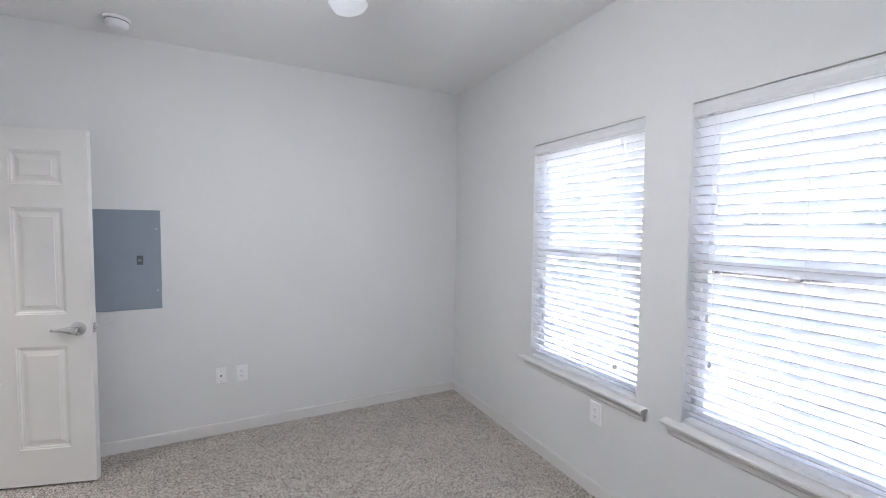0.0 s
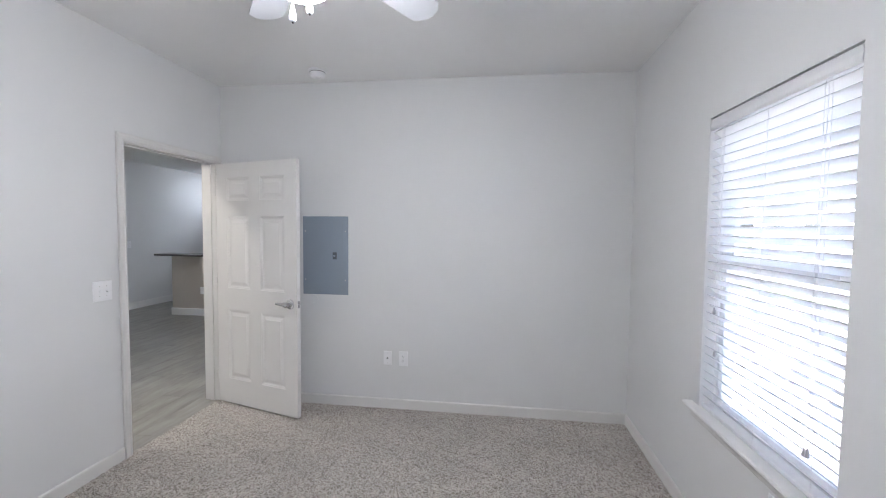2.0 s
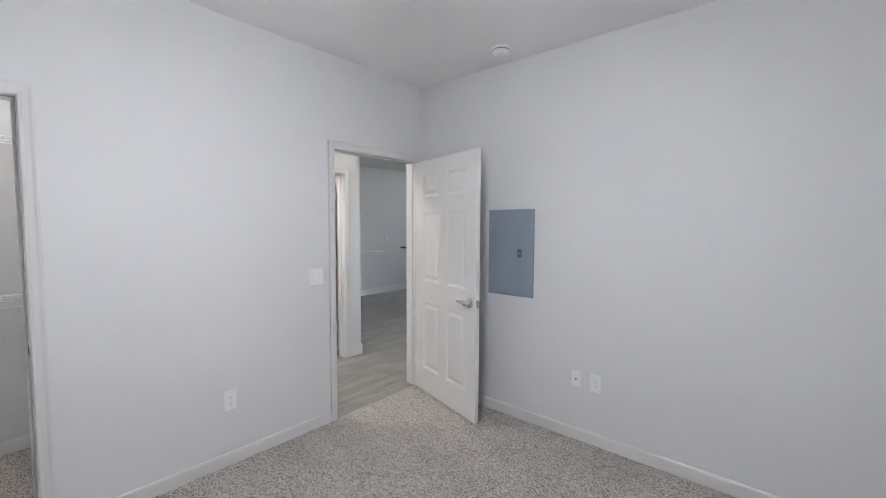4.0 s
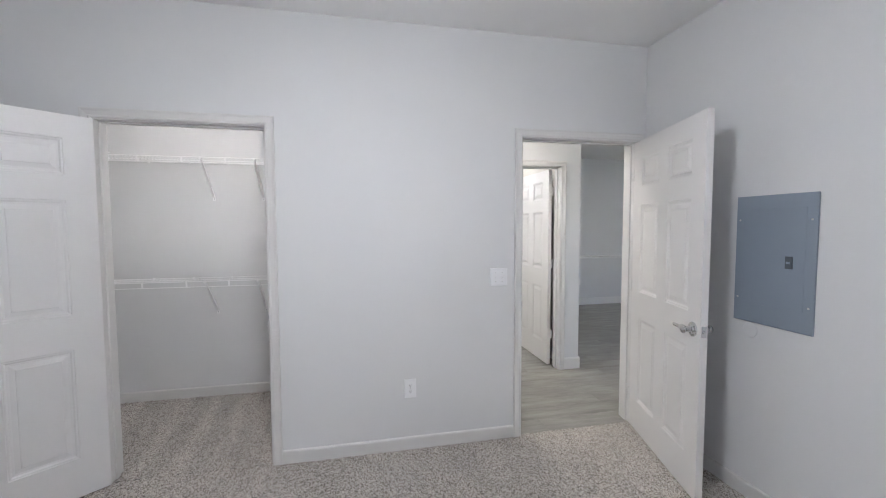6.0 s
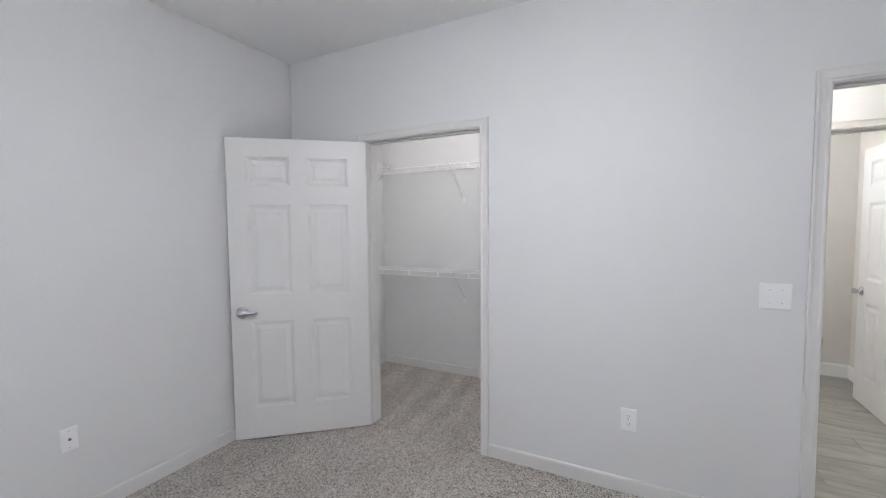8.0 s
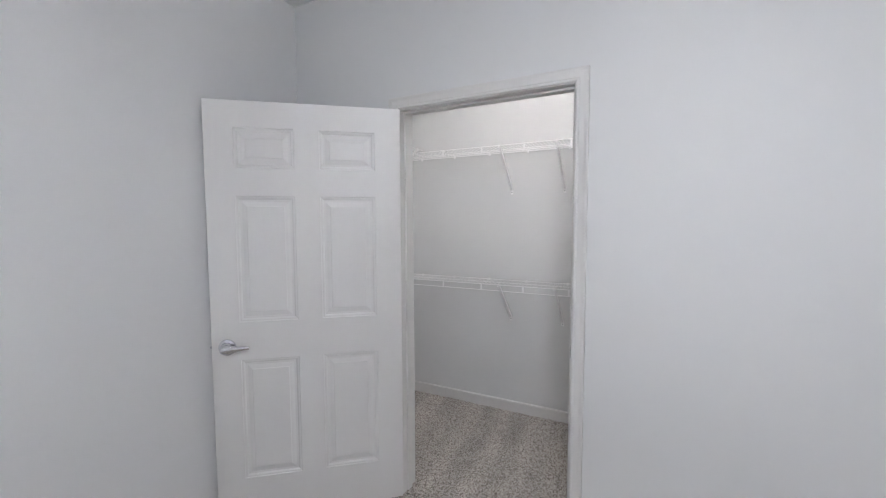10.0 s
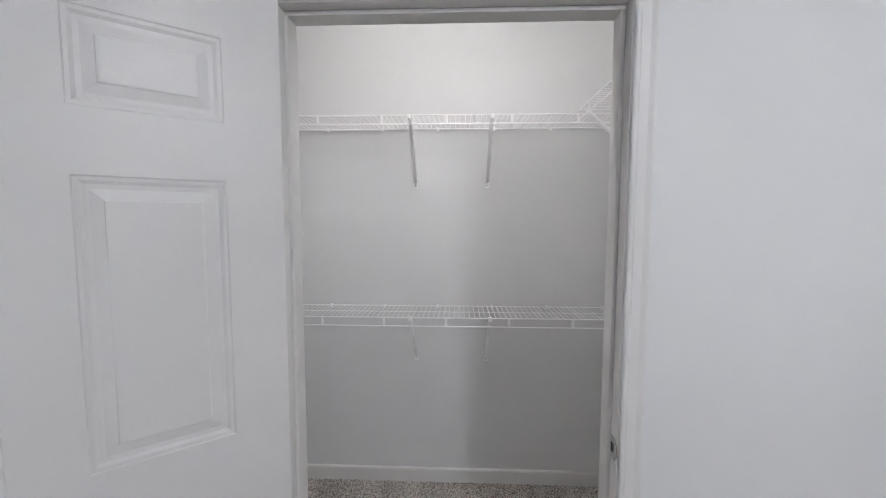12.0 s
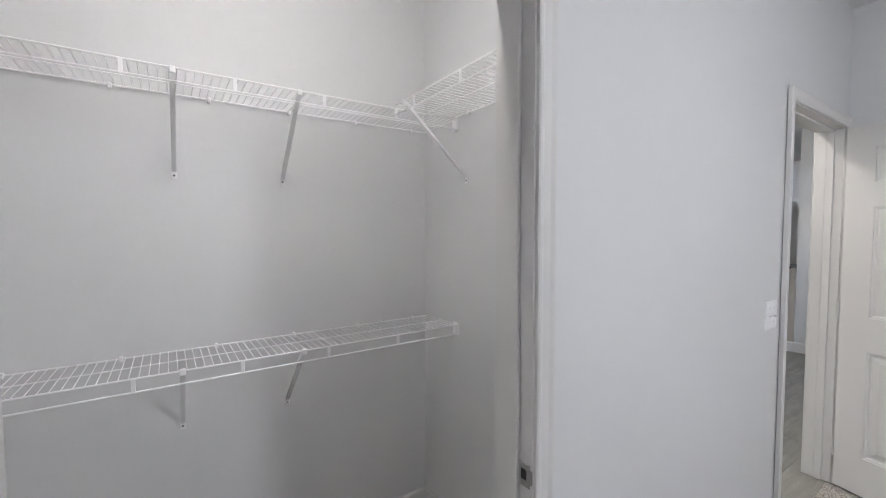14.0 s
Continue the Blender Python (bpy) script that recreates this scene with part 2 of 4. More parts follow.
def wall(name, axis, a, b, u0, u1, z0, z1, mat, label, holes=()):
    """A wall with thickness from a to b along axis, spanning u0..u1 and z0..z1, with holes (u0, u1, z0, z1) cut through."""
    us = sorted({u0, u1, *[h[0] for h in holes], *[h[1] for h in holes]})
    zs = sorted({z0, z1, *[h[2] for h in holes], *[h[3] for h in holes]})
    us, zs = [u for u in us if u0 <= u <= u1], [z for z in zs if z0 <= z <= z1]

    def solid(i, j):
        if not (0 <= i < len(us) - 1 and 0 <= j < len(zs) - 1):
            return False
        u, z = (us[i] + us[i + 1]) / 2, (zs[j] + zs[j + 1]) / 2
        return not any(h[0] < u < h[1] and h[2] < z < h[3] for h in holes)

    bm = bmesh.new()

    def p(u, z, d):
        return bm.verts.new((d, u, z) if axis == "x" else (u, d, z))

    for i in range(len(us) - 1):
        for j in range(len(zs) - 1):
            if not solid(i, j):
                continue
            c = [(us[i], zs[j]), (us[i + 1], zs[j]), (us[i + 1], zs[j + 1]), (us[i], zs[j + 1])]
            bm.faces.new([p(*q, a) for q in c])
            bm.faces.new([p(*q, b) for q in c])
            for k, (di, dj) in enumerate(((0, -1), (1, 0), (0, 1), (-1, 0))):
                if not solid(i + di, j + dj):
                    q, r = c[k], c[(k + 1) % 4]
                    bm.faces.new([p(*q, a), p(*r, a), p(*r, b), p(*q, b)])
    bmesh.ops.remove_doubles(bm, verts=bm.verts[:], dist=1e-5)
    ob = part(name, bm, mat)
    return tagged(ob, label, "wall", kind="structure")


# ---- floors, ceilings and walls ----
def carpet(name, x0, x1, y0, y1, step, label, mat):
    """Tufted pile: a fine grid whose points stand at uneven heights."""
    nx, ny = int((x1 - x0) / step) + 1, int((y1 - y0) / step) + 1
    rng = np.random.default_rng(7)
    gx, gy = np.meshgrid(np.linspace(x0, x1, nx), np.linspace(y0, y1, ny), indexing="ij")
    jit = step * 0.35
    px = gx + rng.uniform(-jit, jit, gx.shape)
    py = gy + rng.uniform(-jit, jit, gx.shape)
    px[0], px[-1], py[:, 0], py[:, -1] = x0, x1, y0, y1
    pz = rng.uniform(-0.006, 0.003, gx.shape)
    co = np.stack([px, py, pz], -1).reshape(-1, 3)
    i = np.arange(nx * ny).reshape(nx, ny)
    quads = np.stack([i[:-1, :-1], i[1:, :-1], i[1:, 1:], i[:-1, 1:]], -1).reshape(-1, 4)
    me = bpy.data.meshes.new(name)
    me.vertices.add(len(co))
    me.vertices.foreach_set("co", co.ravel())
    me.loops.add(quads.size)
    me.loops.foreach_set("vertex_index", quads.ravel())
    me.polygons.add(len(quads))
    me.polygons.foreach_set("loop_start", np.arange(0, quads.size, 4))
    me.update(calc_edges=True)
    me.materials.append(mat)
    me.shade_smooth()
    return tagged(new(name, me), label, "carpet", kind="structure")


carpet("floor_bedroom", WEST - 0.012, EAST, SOUTH, NORTH, 0.0085, "speckled beige and brown frieze carpet, wall to wall", M_CARPET)
carpet("floor_closet", CLO_BACK, WEST - 0.012, CLO_L, CLO_R, 0.0085, "speckled beige and brown frieze carpet inside the closet with vacuum lanes", M_CARPET_LANES)
tagged(box_part("floor_slab", (WEST - 1.3, SOUTH - 0.12, -0.16), (EAST + 0.2, NORTH + 0.1, -0.012), M_VINYL_BASE, bevel=0),
       "concrete slab under the carpet", "floor", kind="structure")

tagged(box_part("ceiling_bedroom", (WEST - 0.02, SOUTH - 0.1, CEIL), (EAST + 0.2, NORTH + 0.1, CEIL + 0.1), M_CEIL, bevel=0),
       "matt off-white painted bedroom ceiling", "ceiling", kind="structure")
tagged(box_part("ceiling_closet", (CLO_BACK - 0.1, CLO_L - 0.1, CEIL + 0.002), (WEST - 0.03, CLO_R + 0.1, CEIL + 0.1), M_CEIL, bevel=0),
       "off-white closet ceiling", "ceiling", kind="structure")
tagged(box_part("ceiling_hall", (FAR_W - 0.1, CLO_R + 0.102, 2.668), (WEST - 0.118, FAR_N + 0.1, CEIL + 0.1), M_CEIL, bevel=0),
       "off-white ceiling of hall and living room", "ceiling", kind="structure")

wall("wall_north", "y", NORTH, NORTH + WALL, WEST - WALL, EAST + 0.16, -0.02, CEIL, M_WALL, "pale grey painted drywall with an electrical panel")
wall("wall_east", "x", EAST, EAST + 0.16, SOUTH - WALL, NORTH, -0.02, CEIL, M_WALL, "pale grey painted drywall with two windows",
     [(*WIN1, *WINZ), (*WIN2, *WINZ)])
wall("wall_south", "y", SOUTH - WALL, SOUTH, CLO_BACK - WALL, EAST, -0.02, CEIL, M_WALL, "plain pale grey painted drywall")
wall("wall_west", "x", WEST - WALL, WEST, SOUTH, NORTH, -0.02, CEIL, M_WALL, "pale grey painted drywall with a doorway and a closet opening",
     [(CLO[0] - 0.018, CLO[1] + 0.018, -0.02, HEAD + 0.018), (ENT[0] - 0.018, ENT[1] + 0.018, -0.02, HEAD + 0.018)])
wall("wall_closet_back", "x", CLO_BACK - WALL, CLO_BACK, CLO_L, CLO_R + WALL, -0.02, CEIL, M_WALL, "plain pale grey closet back wall")
wall("wall_closet_side", "y", CLO_R, CLO_R + WALL, CLO_BACK, WEST - WALL, -0.02, CEIL, M_WALL, "plain pale grey closet side wall")
wall("wall_hall", "x", HALL_W - WALL, HALL_W, CLO_R + WALL, HALL_END, -0.02, CEIL, M_WALL, "pale painted hall wall with a doorway",
     [(BATH[0] - 0.018, BATH[1] + 0.018, -0.02, HEAD + 0.004)])
wall("wall_bath_north", "y", HALL_END - WALL, HALL_END, FAR_W, HALL_W - WALL, -0.02, CEIL, M_BATHWALL, "cream painted wall beside the open door")
wall("wall_bath_west", "x", -4.09, -3.975, CLO_R + WALL, HALL_END - WALL, -0.02, CEIL, M_BATHWALL, "cream painted wall")
wall("wall_bath_south", "y", CLO_R + 0.001, CLO_R + WALL, FAR_W, CLO_BACK - WALL, -0.02, CEIL, M_BATHWALL, "cream painted wall")
wall("wall_living_west", "x", FAR_W - WALL, FAR_W, HALL_END, FAR_N, -0.02, CEIL, M_WALL, "pale blue-grey living room wall with a chair rail")
LIVWIN = (4.7, 6.2, 0.6, 2.1)
wall("wall_living_north", "y", FAR_N, FAR_N + WALL, FAR_W - WALL, WEST - WALL, -0.02, CEIL, M_WALL, "pale grey kitchen wall")
wall("wall_living_east", "x", WEST - WALL, WEST - 0.005, NORTH + WALL, FAR_N, -0.02, CEIL, M_WALL, "plain pale grey living room wall", [LIVWIN])

wall("wall_kitchen", "y", 6.70, 6.815, -2.272, WEST - WALL, -0.02, 2.668, M_WALL, "plain pale wall at the end of the breakfast bar")

BASE = [(0, 0), (0.012, 0), (0.012, 0.072), (0.0105, 0.079), (0.006, 0.084), (0.0, 0.085)]


def baseboard(axis, face, sign, u0, u1, mat=M_TRIM, tall=1.0):
    bm = bmesh.new()
    if axis == "x":
        extrude_profile(bm, BASE, lambda p, q, s: (face + sign * p, s, q * tall - 0.004), u0, u1)
    else:
        extrude_profile(bm, BASE, lambda p, q, s: (s, face + sign * p, q * tall - 0.004), u0, u1)
    return tagged(part("baseboard", bm, mat), "off-white painted wooden baseboard along the wall", "baseboard", kind="structure")


CASE = 0.058
baseboard("y", NORTH, -1, WEST, EAST)
baseboard("x", EAST, -1, SOUTH, NORTH - 0.013)
baseboard("y", SOUTH, 1, WEST, EAST - 0.013)
baseboard("x", WEST, 1, CLO[1] + CASE, ENT[0] - CASE)
baseboard("x", WEST, 1, ENT[1] + CASE, NORTH - 0.013)
baseboard("x", WEST, 1, SOUTH + 0.013, CLO[0] - CASE)
baseboard("x", CLO_BACK, 1, CLO_L, CLO_R)
baseboard("y", CLO_R, -1, CLO_BACK + 0.013, WEST - WALL)
baseboard("y", CLO_L, 1, CLO_BACK + 0.013, WEST - WALL)
baseboard("x", HALL_W, 1, BATH[1] + CASE, HALL_END + 0.013, M_FARTRIM, 1.45)
baseboard("x", HALL_W, 1, CLO_R + WALL, BATH[0] - CASE, M_FARTRIM, 1.45)
baseboard("y", HALL_END, 1, FAR_W + 0.013, HALL_W, M_FARTRIM, 1.45)
baseboard("x", FAR_W, 1, HALL_END + 0.013, FAR_N, M_FARTRIM, 1.5)
baseboard("x", -3.975, 1, CLO_R + WALL, HALL_END - WALL, M_FARTRIM, 1.5)
baseboard("y", HALL_END - WALL, -1, -3.962, HALL_W - WALL, M_FARTRIM, 1.5)


# ---- door frames ----
CASING = [(0.004, 0), (0.004, 0.009), (0.008, 0.012), (0.014, 0.0125), (0.020, 0.010), (0.040, 0.0125), (0.050, 0.0165), (0.056, 0.0165), (CASE, 0.014), (CASE, 0)]


def casing(parent, face, sign, y0, y1, head):
    """Three mitred moulded boards round an opening in a wall across x."""
    for kind in ("left", "right", "top"):
        bm = bmesh.new()
        a, b = [], []
        for p, q in CASING:
            x = face + sign * q
            if kind == "left":
                a.append(bm.verts.new((x, y0 - p, 0.0)))
                b.append(bm.verts.new((x, y0 - p, head + p)))
            elif kind == "right":
                a.append(bm.verts.new((x, y1 + p, 0.0)))
                b.append(bm.verts.new((x, y1 + p, head + p)))
            else:
                a.append(bm.verts.new((x, y0 - p, head + p)))
                b.append(bm.verts.new((x, y1 + p, head + p)))
        k = len(CASING)
        for i in range(k):
            bm.faces.new((a[i], a[(i + 1) % k], b[(i + 1) % k], b[i]))
        bm.faces.new(a)
        bm.faces.new(b)
        part("casing", bm, M_TRIM, parent)


def door_frame(label, y0, y1, x0, x1, head, stop_x, strike=None):
    f = thing("trim", label, "door frame", kind="structure")
    t = 0.018
    box_part("jamb", (x0, y0 - t, 0), (x1, y0, head), M_TRIM, f, 0.001)
    box_part("jamb", (x0, y1, 0), (x1, y1 + t, head), M_TRIM, f, 0.001)
    box_part("head_jamb", (x0, y0 - t, head), (x1, y1 + t, head + t), M_TRIM, f, 0.001)
    s = 0.011
    box_part("stop", (stop_x - 0.035, y0, 0.0), (stop_x, y0 + s, head - s), M_TRIM, f, 0.002)
    box_part("stop", (stop_x - 0.035, y1 - s, 0.0), (stop_x, y1, head - s), M_TRIM, f, 0.002)
    box_part("stop", (stop_x - 0.035, y0, head - s), (stop_x, y1, head), M_TRIM, f, 0.002)
    casing(f, x1, 1, y0, y1, head)
    casing(f, x0, -1, y0, y1, head)
    if strike:
        sx, sy, sz, sg = strike
        p = box_part("strike_plate", (sx - 0.024, sy - 0.0015, sz - 0.029), (sx + 0.010, sy + 0.0015, sz + 0.029), M_NICKEL, f, 0.001, "satin nickel strike plate")
        box_part("latch_hole", (sx - 0.017, sy + sg * 0.0017 - 0.0006, sz - 0.012), (sx - 0.001, sy + sg * 0.0017 + 0.0006, sz + 0.012), M_DARK, p, 0)
        box_part("lip", (sx + 0.010, sy - 0.0012, sz - 0.018), (sx + 0.017, sy + 0.0018, sz + 0.018), M_NICKEL, p, 0.0008)
    return f


door_frame("off-white moulded frame of the bedroom doorway", ENT[0], ENT[1], WEST - WALL - 0.004, WEST + 0.004, HEAD, WEST - 0.036, (WEST - 0.012, ENT[0] + 0.001, 0.93, 1))
door_frame("off-white moulded frame of the closet opening", CLO[0], CLO[1], WEST - WALL - 0.004, WEST + 0.004, HEAD, WEST - 0.036, (WEST - 0.012, CLO[1] - 0.001, 0.915, -1))
door_frame("white moulded frame of the hall doorway", BATH[0], BATH[1], HALL_W - WALL - 0.004, HALL_W + 0.004, HEAD - 0.014, HALL_W - 0.045)


# ---- doors ----
def lever(parent, x, z, side, way, thick):
    """A lever handle on a round rose; side is +1 or -1 along local y, way along x."""
    y = side * thick / 2
    bm = bmesh.new()
    add_lathe(bm, [(0.039, 0), (0.039, 0.004), (0.0375, 0.008), (0.026, 0.011), (0.024, 0.016), (0.0165, 0.019), (0.0155, 0.040), (0.015, 0.044), (0.015, 0.056), (0.012, 0.060), (0.001, 0.061)],
              (0, 0, 0), 28, "y")
    for v in bm.verts:
        v.co = Vector((x + v.co.x, y + side * v.co.y, z + v.co.z))
    h = part("lever_handle", bm, M_NICKEL, parent, "satin nickel lever handle", True)
    bm = bmesh.new()
    secs = [(-0.022, 0.007, 0.005), (-0.018, 0.0150, 0.010), (-0.004, 0.0225, 0.0135), (0.016, 0.0225, 0.0130), (0.036, 0.0185, 0.010), (0.056, 0.0125, 0.0065), (0.088, 0.0100, 0.005), (0.108, 0.0092, 0.0045), (0.116, 0.006, 0.003)]
    rings = []
    for d, hz, hy in secs:
        drop = 0.004 * (d / 0.11) ** 2
        curve = 0.050 - 0.010 * math.sin(max(0.0, d) / 0.115 * math.pi) * 0.6
        rings.append([bm.verts.new((x + way * d * 0.93, y + side * (curve + hy * math.cos(t)), z + drop + hz * math.sin(t))) for t in [2 * math.pi * k / 12 for k in range(12)]])
    for a, b in zip(rings, rings[1:]):
        for k in range(12):
            bm.faces.new((a[k], a[(k + 1) % 12], b[(k + 1) % 12], b[k]))
    bm.faces.new(rings[0])
    bm.faces.new(rings[-1])
    part("lever", bm, M_NICKEL, h, "", True)
    return h


def panel_door(name, label, width, m, height=2.032, handle_way=-1, lock=0.893, gap=0.0, hinges=(0.22, 1.02, 1.81)):
    """Six-panel moulded door. Local x runs from the hinge to the latch, y is the thickness, z up; origin at the hinge's foot."""
    d = thing(name, label, "door", "", "structure", m)
    T = 0.035
    st, mu = 0.125, 0.115
    pw = (width - 2 * st - mu) / 2
    xs = [(st, st + pw), (st + pw + mu, width - st)]
    zs = [(0.212, 0.805), (0.990, 1.592), (1.722, 1.910)]
    cu = [0, xs[0][0], xs[0][1], xs[1][0], xs[1][1], width]
    cv = [0, *[q for z in zs for q in z], height]
    bm = bmesh.new()
    for side in (-1, 1):
        y = side * T / 2

        def v(x, z, dep=0.0):
            return bm.verts.new((x, y - side * dep, z))
        for i in range(5):
            for j in range(7):
                x0, x1, z0, z1 = cu[i], cu[i + 1], cv[j], cv[j + 1]
                if i in (1, 3) and j in (1, 3, 5):
                    # moulded edge that steps down to a flat groove
                    steps = [(0, 0), (0.003, 0.0035), (0.010, 0.0045), (0.017, 0.009), (0.026, 0.0095)]
                    rings = [[v(x0 + s, z0 + s, dp), v(x1 - s, z0 + s, dp), v(x1 - s, z1 - s, dp), v(x0 + s, z1 - s, dp)] for s, dp in steps]
                    for a, b in zip(rings, rings[1:]):
                        for k in range(4):
                            bm.faces.new((a[k], a[(k + 1) % 4], b[(k + 1) % 4], b[k]))
                    bm.faces.new(rings[-1])
                else:
                    bm.faces.new([v(x0, z0), v(x1, z0), v(x1, z1), v(x0, z1)])
    for (xa, za), (xb, zb) in (((0, 0), (width, 0)), ((width, 0), (width, height)), ((width, height), (0, height)), ((0, height), (0, 0))):
        bm.faces.new([bm.verts.new((xa, -T / 2, za)), bm.verts.new((xb, -T / 2, zb)), bm.verts.new((xb, T / 2, zb)), bm.verts.new((xa, T / 2, za))])
    bmesh.ops.remove_doubles(bm, verts=bm.verts[:], dist=1e-5)
    leaf = part("leaf", bm, M_DOOR, d)
    for x0, x1 in xs:
        for z0, z1 in zs:
            for side in (-1, 1):
                bm = bmesh.new()
                rings = []
                for s, dep in ((0.027, 0.0094), (0.048, 0.0045), (0.050, 0.0025), (0.054, 0.0022)):
                    y = side * (T / 2 - dep)
                    rings.append([bm.verts.new((x, y, z)) for x, z in ((x0 + s, z0 + s), (x1 - s, z0 + s), (x1 - s, z1 - s), (x0 + s, z1 - s))])
                for a, b in zip(rings, rings[1:]):
                    for k in range(4):
                        bm.faces.new((a[k], a[(k + 1) % 4], b[(k + 1) % 4], b[k]))
                bm.faces.new(rings[-1])
                part("panel", bm, M_DOOR, leaf)
    for side in (-1, 1):
        lever(d, width - 0.068, lock, side, handle_way, T)
    bm = bmesh.new()
    add_box(bm, (width - 0.0005, -0.0125, lock - 0.028), (width + 0.0015, 0.0125, lock + 0.028), 0.0006)
    lp = part("latch_plate", bm, M_NICKEL, d, "satin nickel latch plate")
    bm = bmesh.new()
    add_cyl(bm, (width + 0.001, 0, lock), (width + 0.011, 0, lock), 0.0075, 0.005, 14)
    part("latch_bolt", bm, M_NICKEL, lp)
    for z in hinges:
        bm = bmesh.new()
        add_cyl(bm, (-0.006, -T / 2 - 0.004, z - 0.045), (-0.006, -T / 2 - 0.004, z + 0.045), 0.006, None, 12)
        add_box(bm, (-0.0025, -T / 2 - 0.002, z - 0.044), (0.0, T / 2 - 0.006, z + 0.044))
        if gap:
            add_box(bm, (-0.008, -T / 2 - gap, z - 0.045), (-0.004, -T / 2 - 0.004, z + 0.045), 0.0005)
        part("hinge", bm, M_TRIM, d, "painted butt hinge")
    return d


HALL_HINGES = (0.32, 1.055, 1.80)

# the bedroom door stands open towards the panel wall; the closet door towards the corner
panel_door("door_1", "off-white six-panel bedroom door standing open beside the electrical panel", 0.872,
           pose(WEST + 0.022, ENT[1] + 0.002, 0.012, 0, 0, -15.5), lock=0.903)
panel_door("door_2", "off-white six-panel closet door standing half open towards the corner", 0.900,
           pose(WEST + 0.018, CLO[0] + 0.004, 0.012, 0, 0, -50.0), lock=0.873)
panel_door("door_3", "white six-panel hall door standing wide open inwards", 0.84,
           pose(HALL_W - WALL - 0.027, BATH[1] - 0.036, 0.012, 0, 0, 180), 2.02, gap=0.017, hinges=HALL_HINGES)


# ---- windows and blinds ----
def window(name, y0, y1, z0, z1):
    w = thing(name, "white vinyl single-hung window behind blinds", "window", kind="structure")
    xi, xo = EAST + 0.066, EAST + 0.130
    f = 0.028

    def ring(nm, lo_y, hi_y, lo_z, hi_z, xa, xb, t, label=""):
        bm = bmesh.new()
        add_box(bm, (xa, lo_y, lo_z), (xb, hi_y, lo_z + t), 0.003)
        add_box(bm, (xa, lo_y, hi_z - t), (xb, hi_y, hi_z), 0.003)
        add_box(bm, (xa, lo_y, lo_z + t), (xb, lo_y + t, hi_z - t), 0.003)
        add_box(bm, (xa, hi_y - t, lo_z + t), (xb, hi_y, hi_z - t), 0.003)
        return part(nm, bm, M_VINYL_FRAME, w, label)
    ring("window_frame", y0, y1, z0, z1, xi, xo, f)
    for a, c in ((y0 + 0.0002, y0 + 0.004), (y1 - 0.004, y1 - 0.0002)):
        box_part("jamb_liner", (EAST + 0.002, a, z0 + 0.003), (xi - 0.001, c, z1 - 0.001), M_VINYL_FRAME, w, 0.0008, "white window return")
    zm = 1.372
    ring("lower_sash", y0 + f, y1 - f, z0 + f, zm + 0.02, xi + 0.006, xi + 0.034, 0.028)
    ring("upper_sash", y0 + f, y1 - f, zm - 0.02, z1 - f, xi + 0.036, xi + 0.062, 0.026)
    for lo, hi, x in ((z0 + f + 0.026, zm - 0.006, xi + 0.018), (zm + 0.004, z1 - f - 0.024, xi + 0.047)):
        p = box_part("pane", (x, y0 + f + 0.024, lo), (x + 0.004, y1 - f - 0.024, hi), M_GLASS, w, 0)
        p.visible_shadow = False
    bm = bmesh.new()
    add_box(bm, (xi - 0.006, (y0 + y1) / 2 - 0.03, zm + 0.0205), (xi + 0.030, (y0 + y1) / 2 + 0.03, zm + 0.034), 0.004)
    part("sash_lock", bm, M_VINYL_FRAME, w)
    # stool with a rounded nose, and a moulded apron under it
    bm = bmesh.new()
    nose = [(0.064, 0.0), (-0.042, 0.0), (-0.050, -0.004), (-0.053, -0.011), (-0.050, -0.018), (-0.042, -0.022), (0.064, -0.022)]
    extrude_profile(bm, nose, lambda p, q, s: (EAST + p, s, z0 + 0.002 + q), y0 + 0.001, y1 - 0.001)
    nose2 = [(-0.0015, 0.0), (-0.042, 0.0), (-0.050, -0.004), (-0.053, -0.011), (-0.050, -0.018), (-0.042, -0.022), (-0.0015, -0.022)]
    extrude_profile(bm, nose2, lambda p, q, s: (EAST + p, s, z0 + 0.002 + q), y0 - 0.068, y0 + 0.001)
    extrude_profile(bm, nose2, lambda p, q, s: (EAST + p, s, z0 + 0.002 + q), y1 - 0.001, y1 + 0.068)
    part("window_sill", bm, M_TRIM, w, "off-white painted wooden window stool")
    bm = bmesh.new()
    ap = [(-0.001, -0.0205), (-0.030, -0.0205), (-0.029, -0.030), (-0.020, -0.040), (-0.014, -0.046), (-0.012, -0.066), (-0.008, -0.072), (-0.001, -0.072)]
    extrude_profile(bm, ap, lambda p, q, s: (EAST + p, s, z0 + q), y0 - 0.052, y1 + 0.052)
    part("apron", bm, M_TRIM, w, "off-white moulded apron")
    return w


window("window_1", *WIN1, *WINZ)
window("window_2", *WIN2, *WINZ)


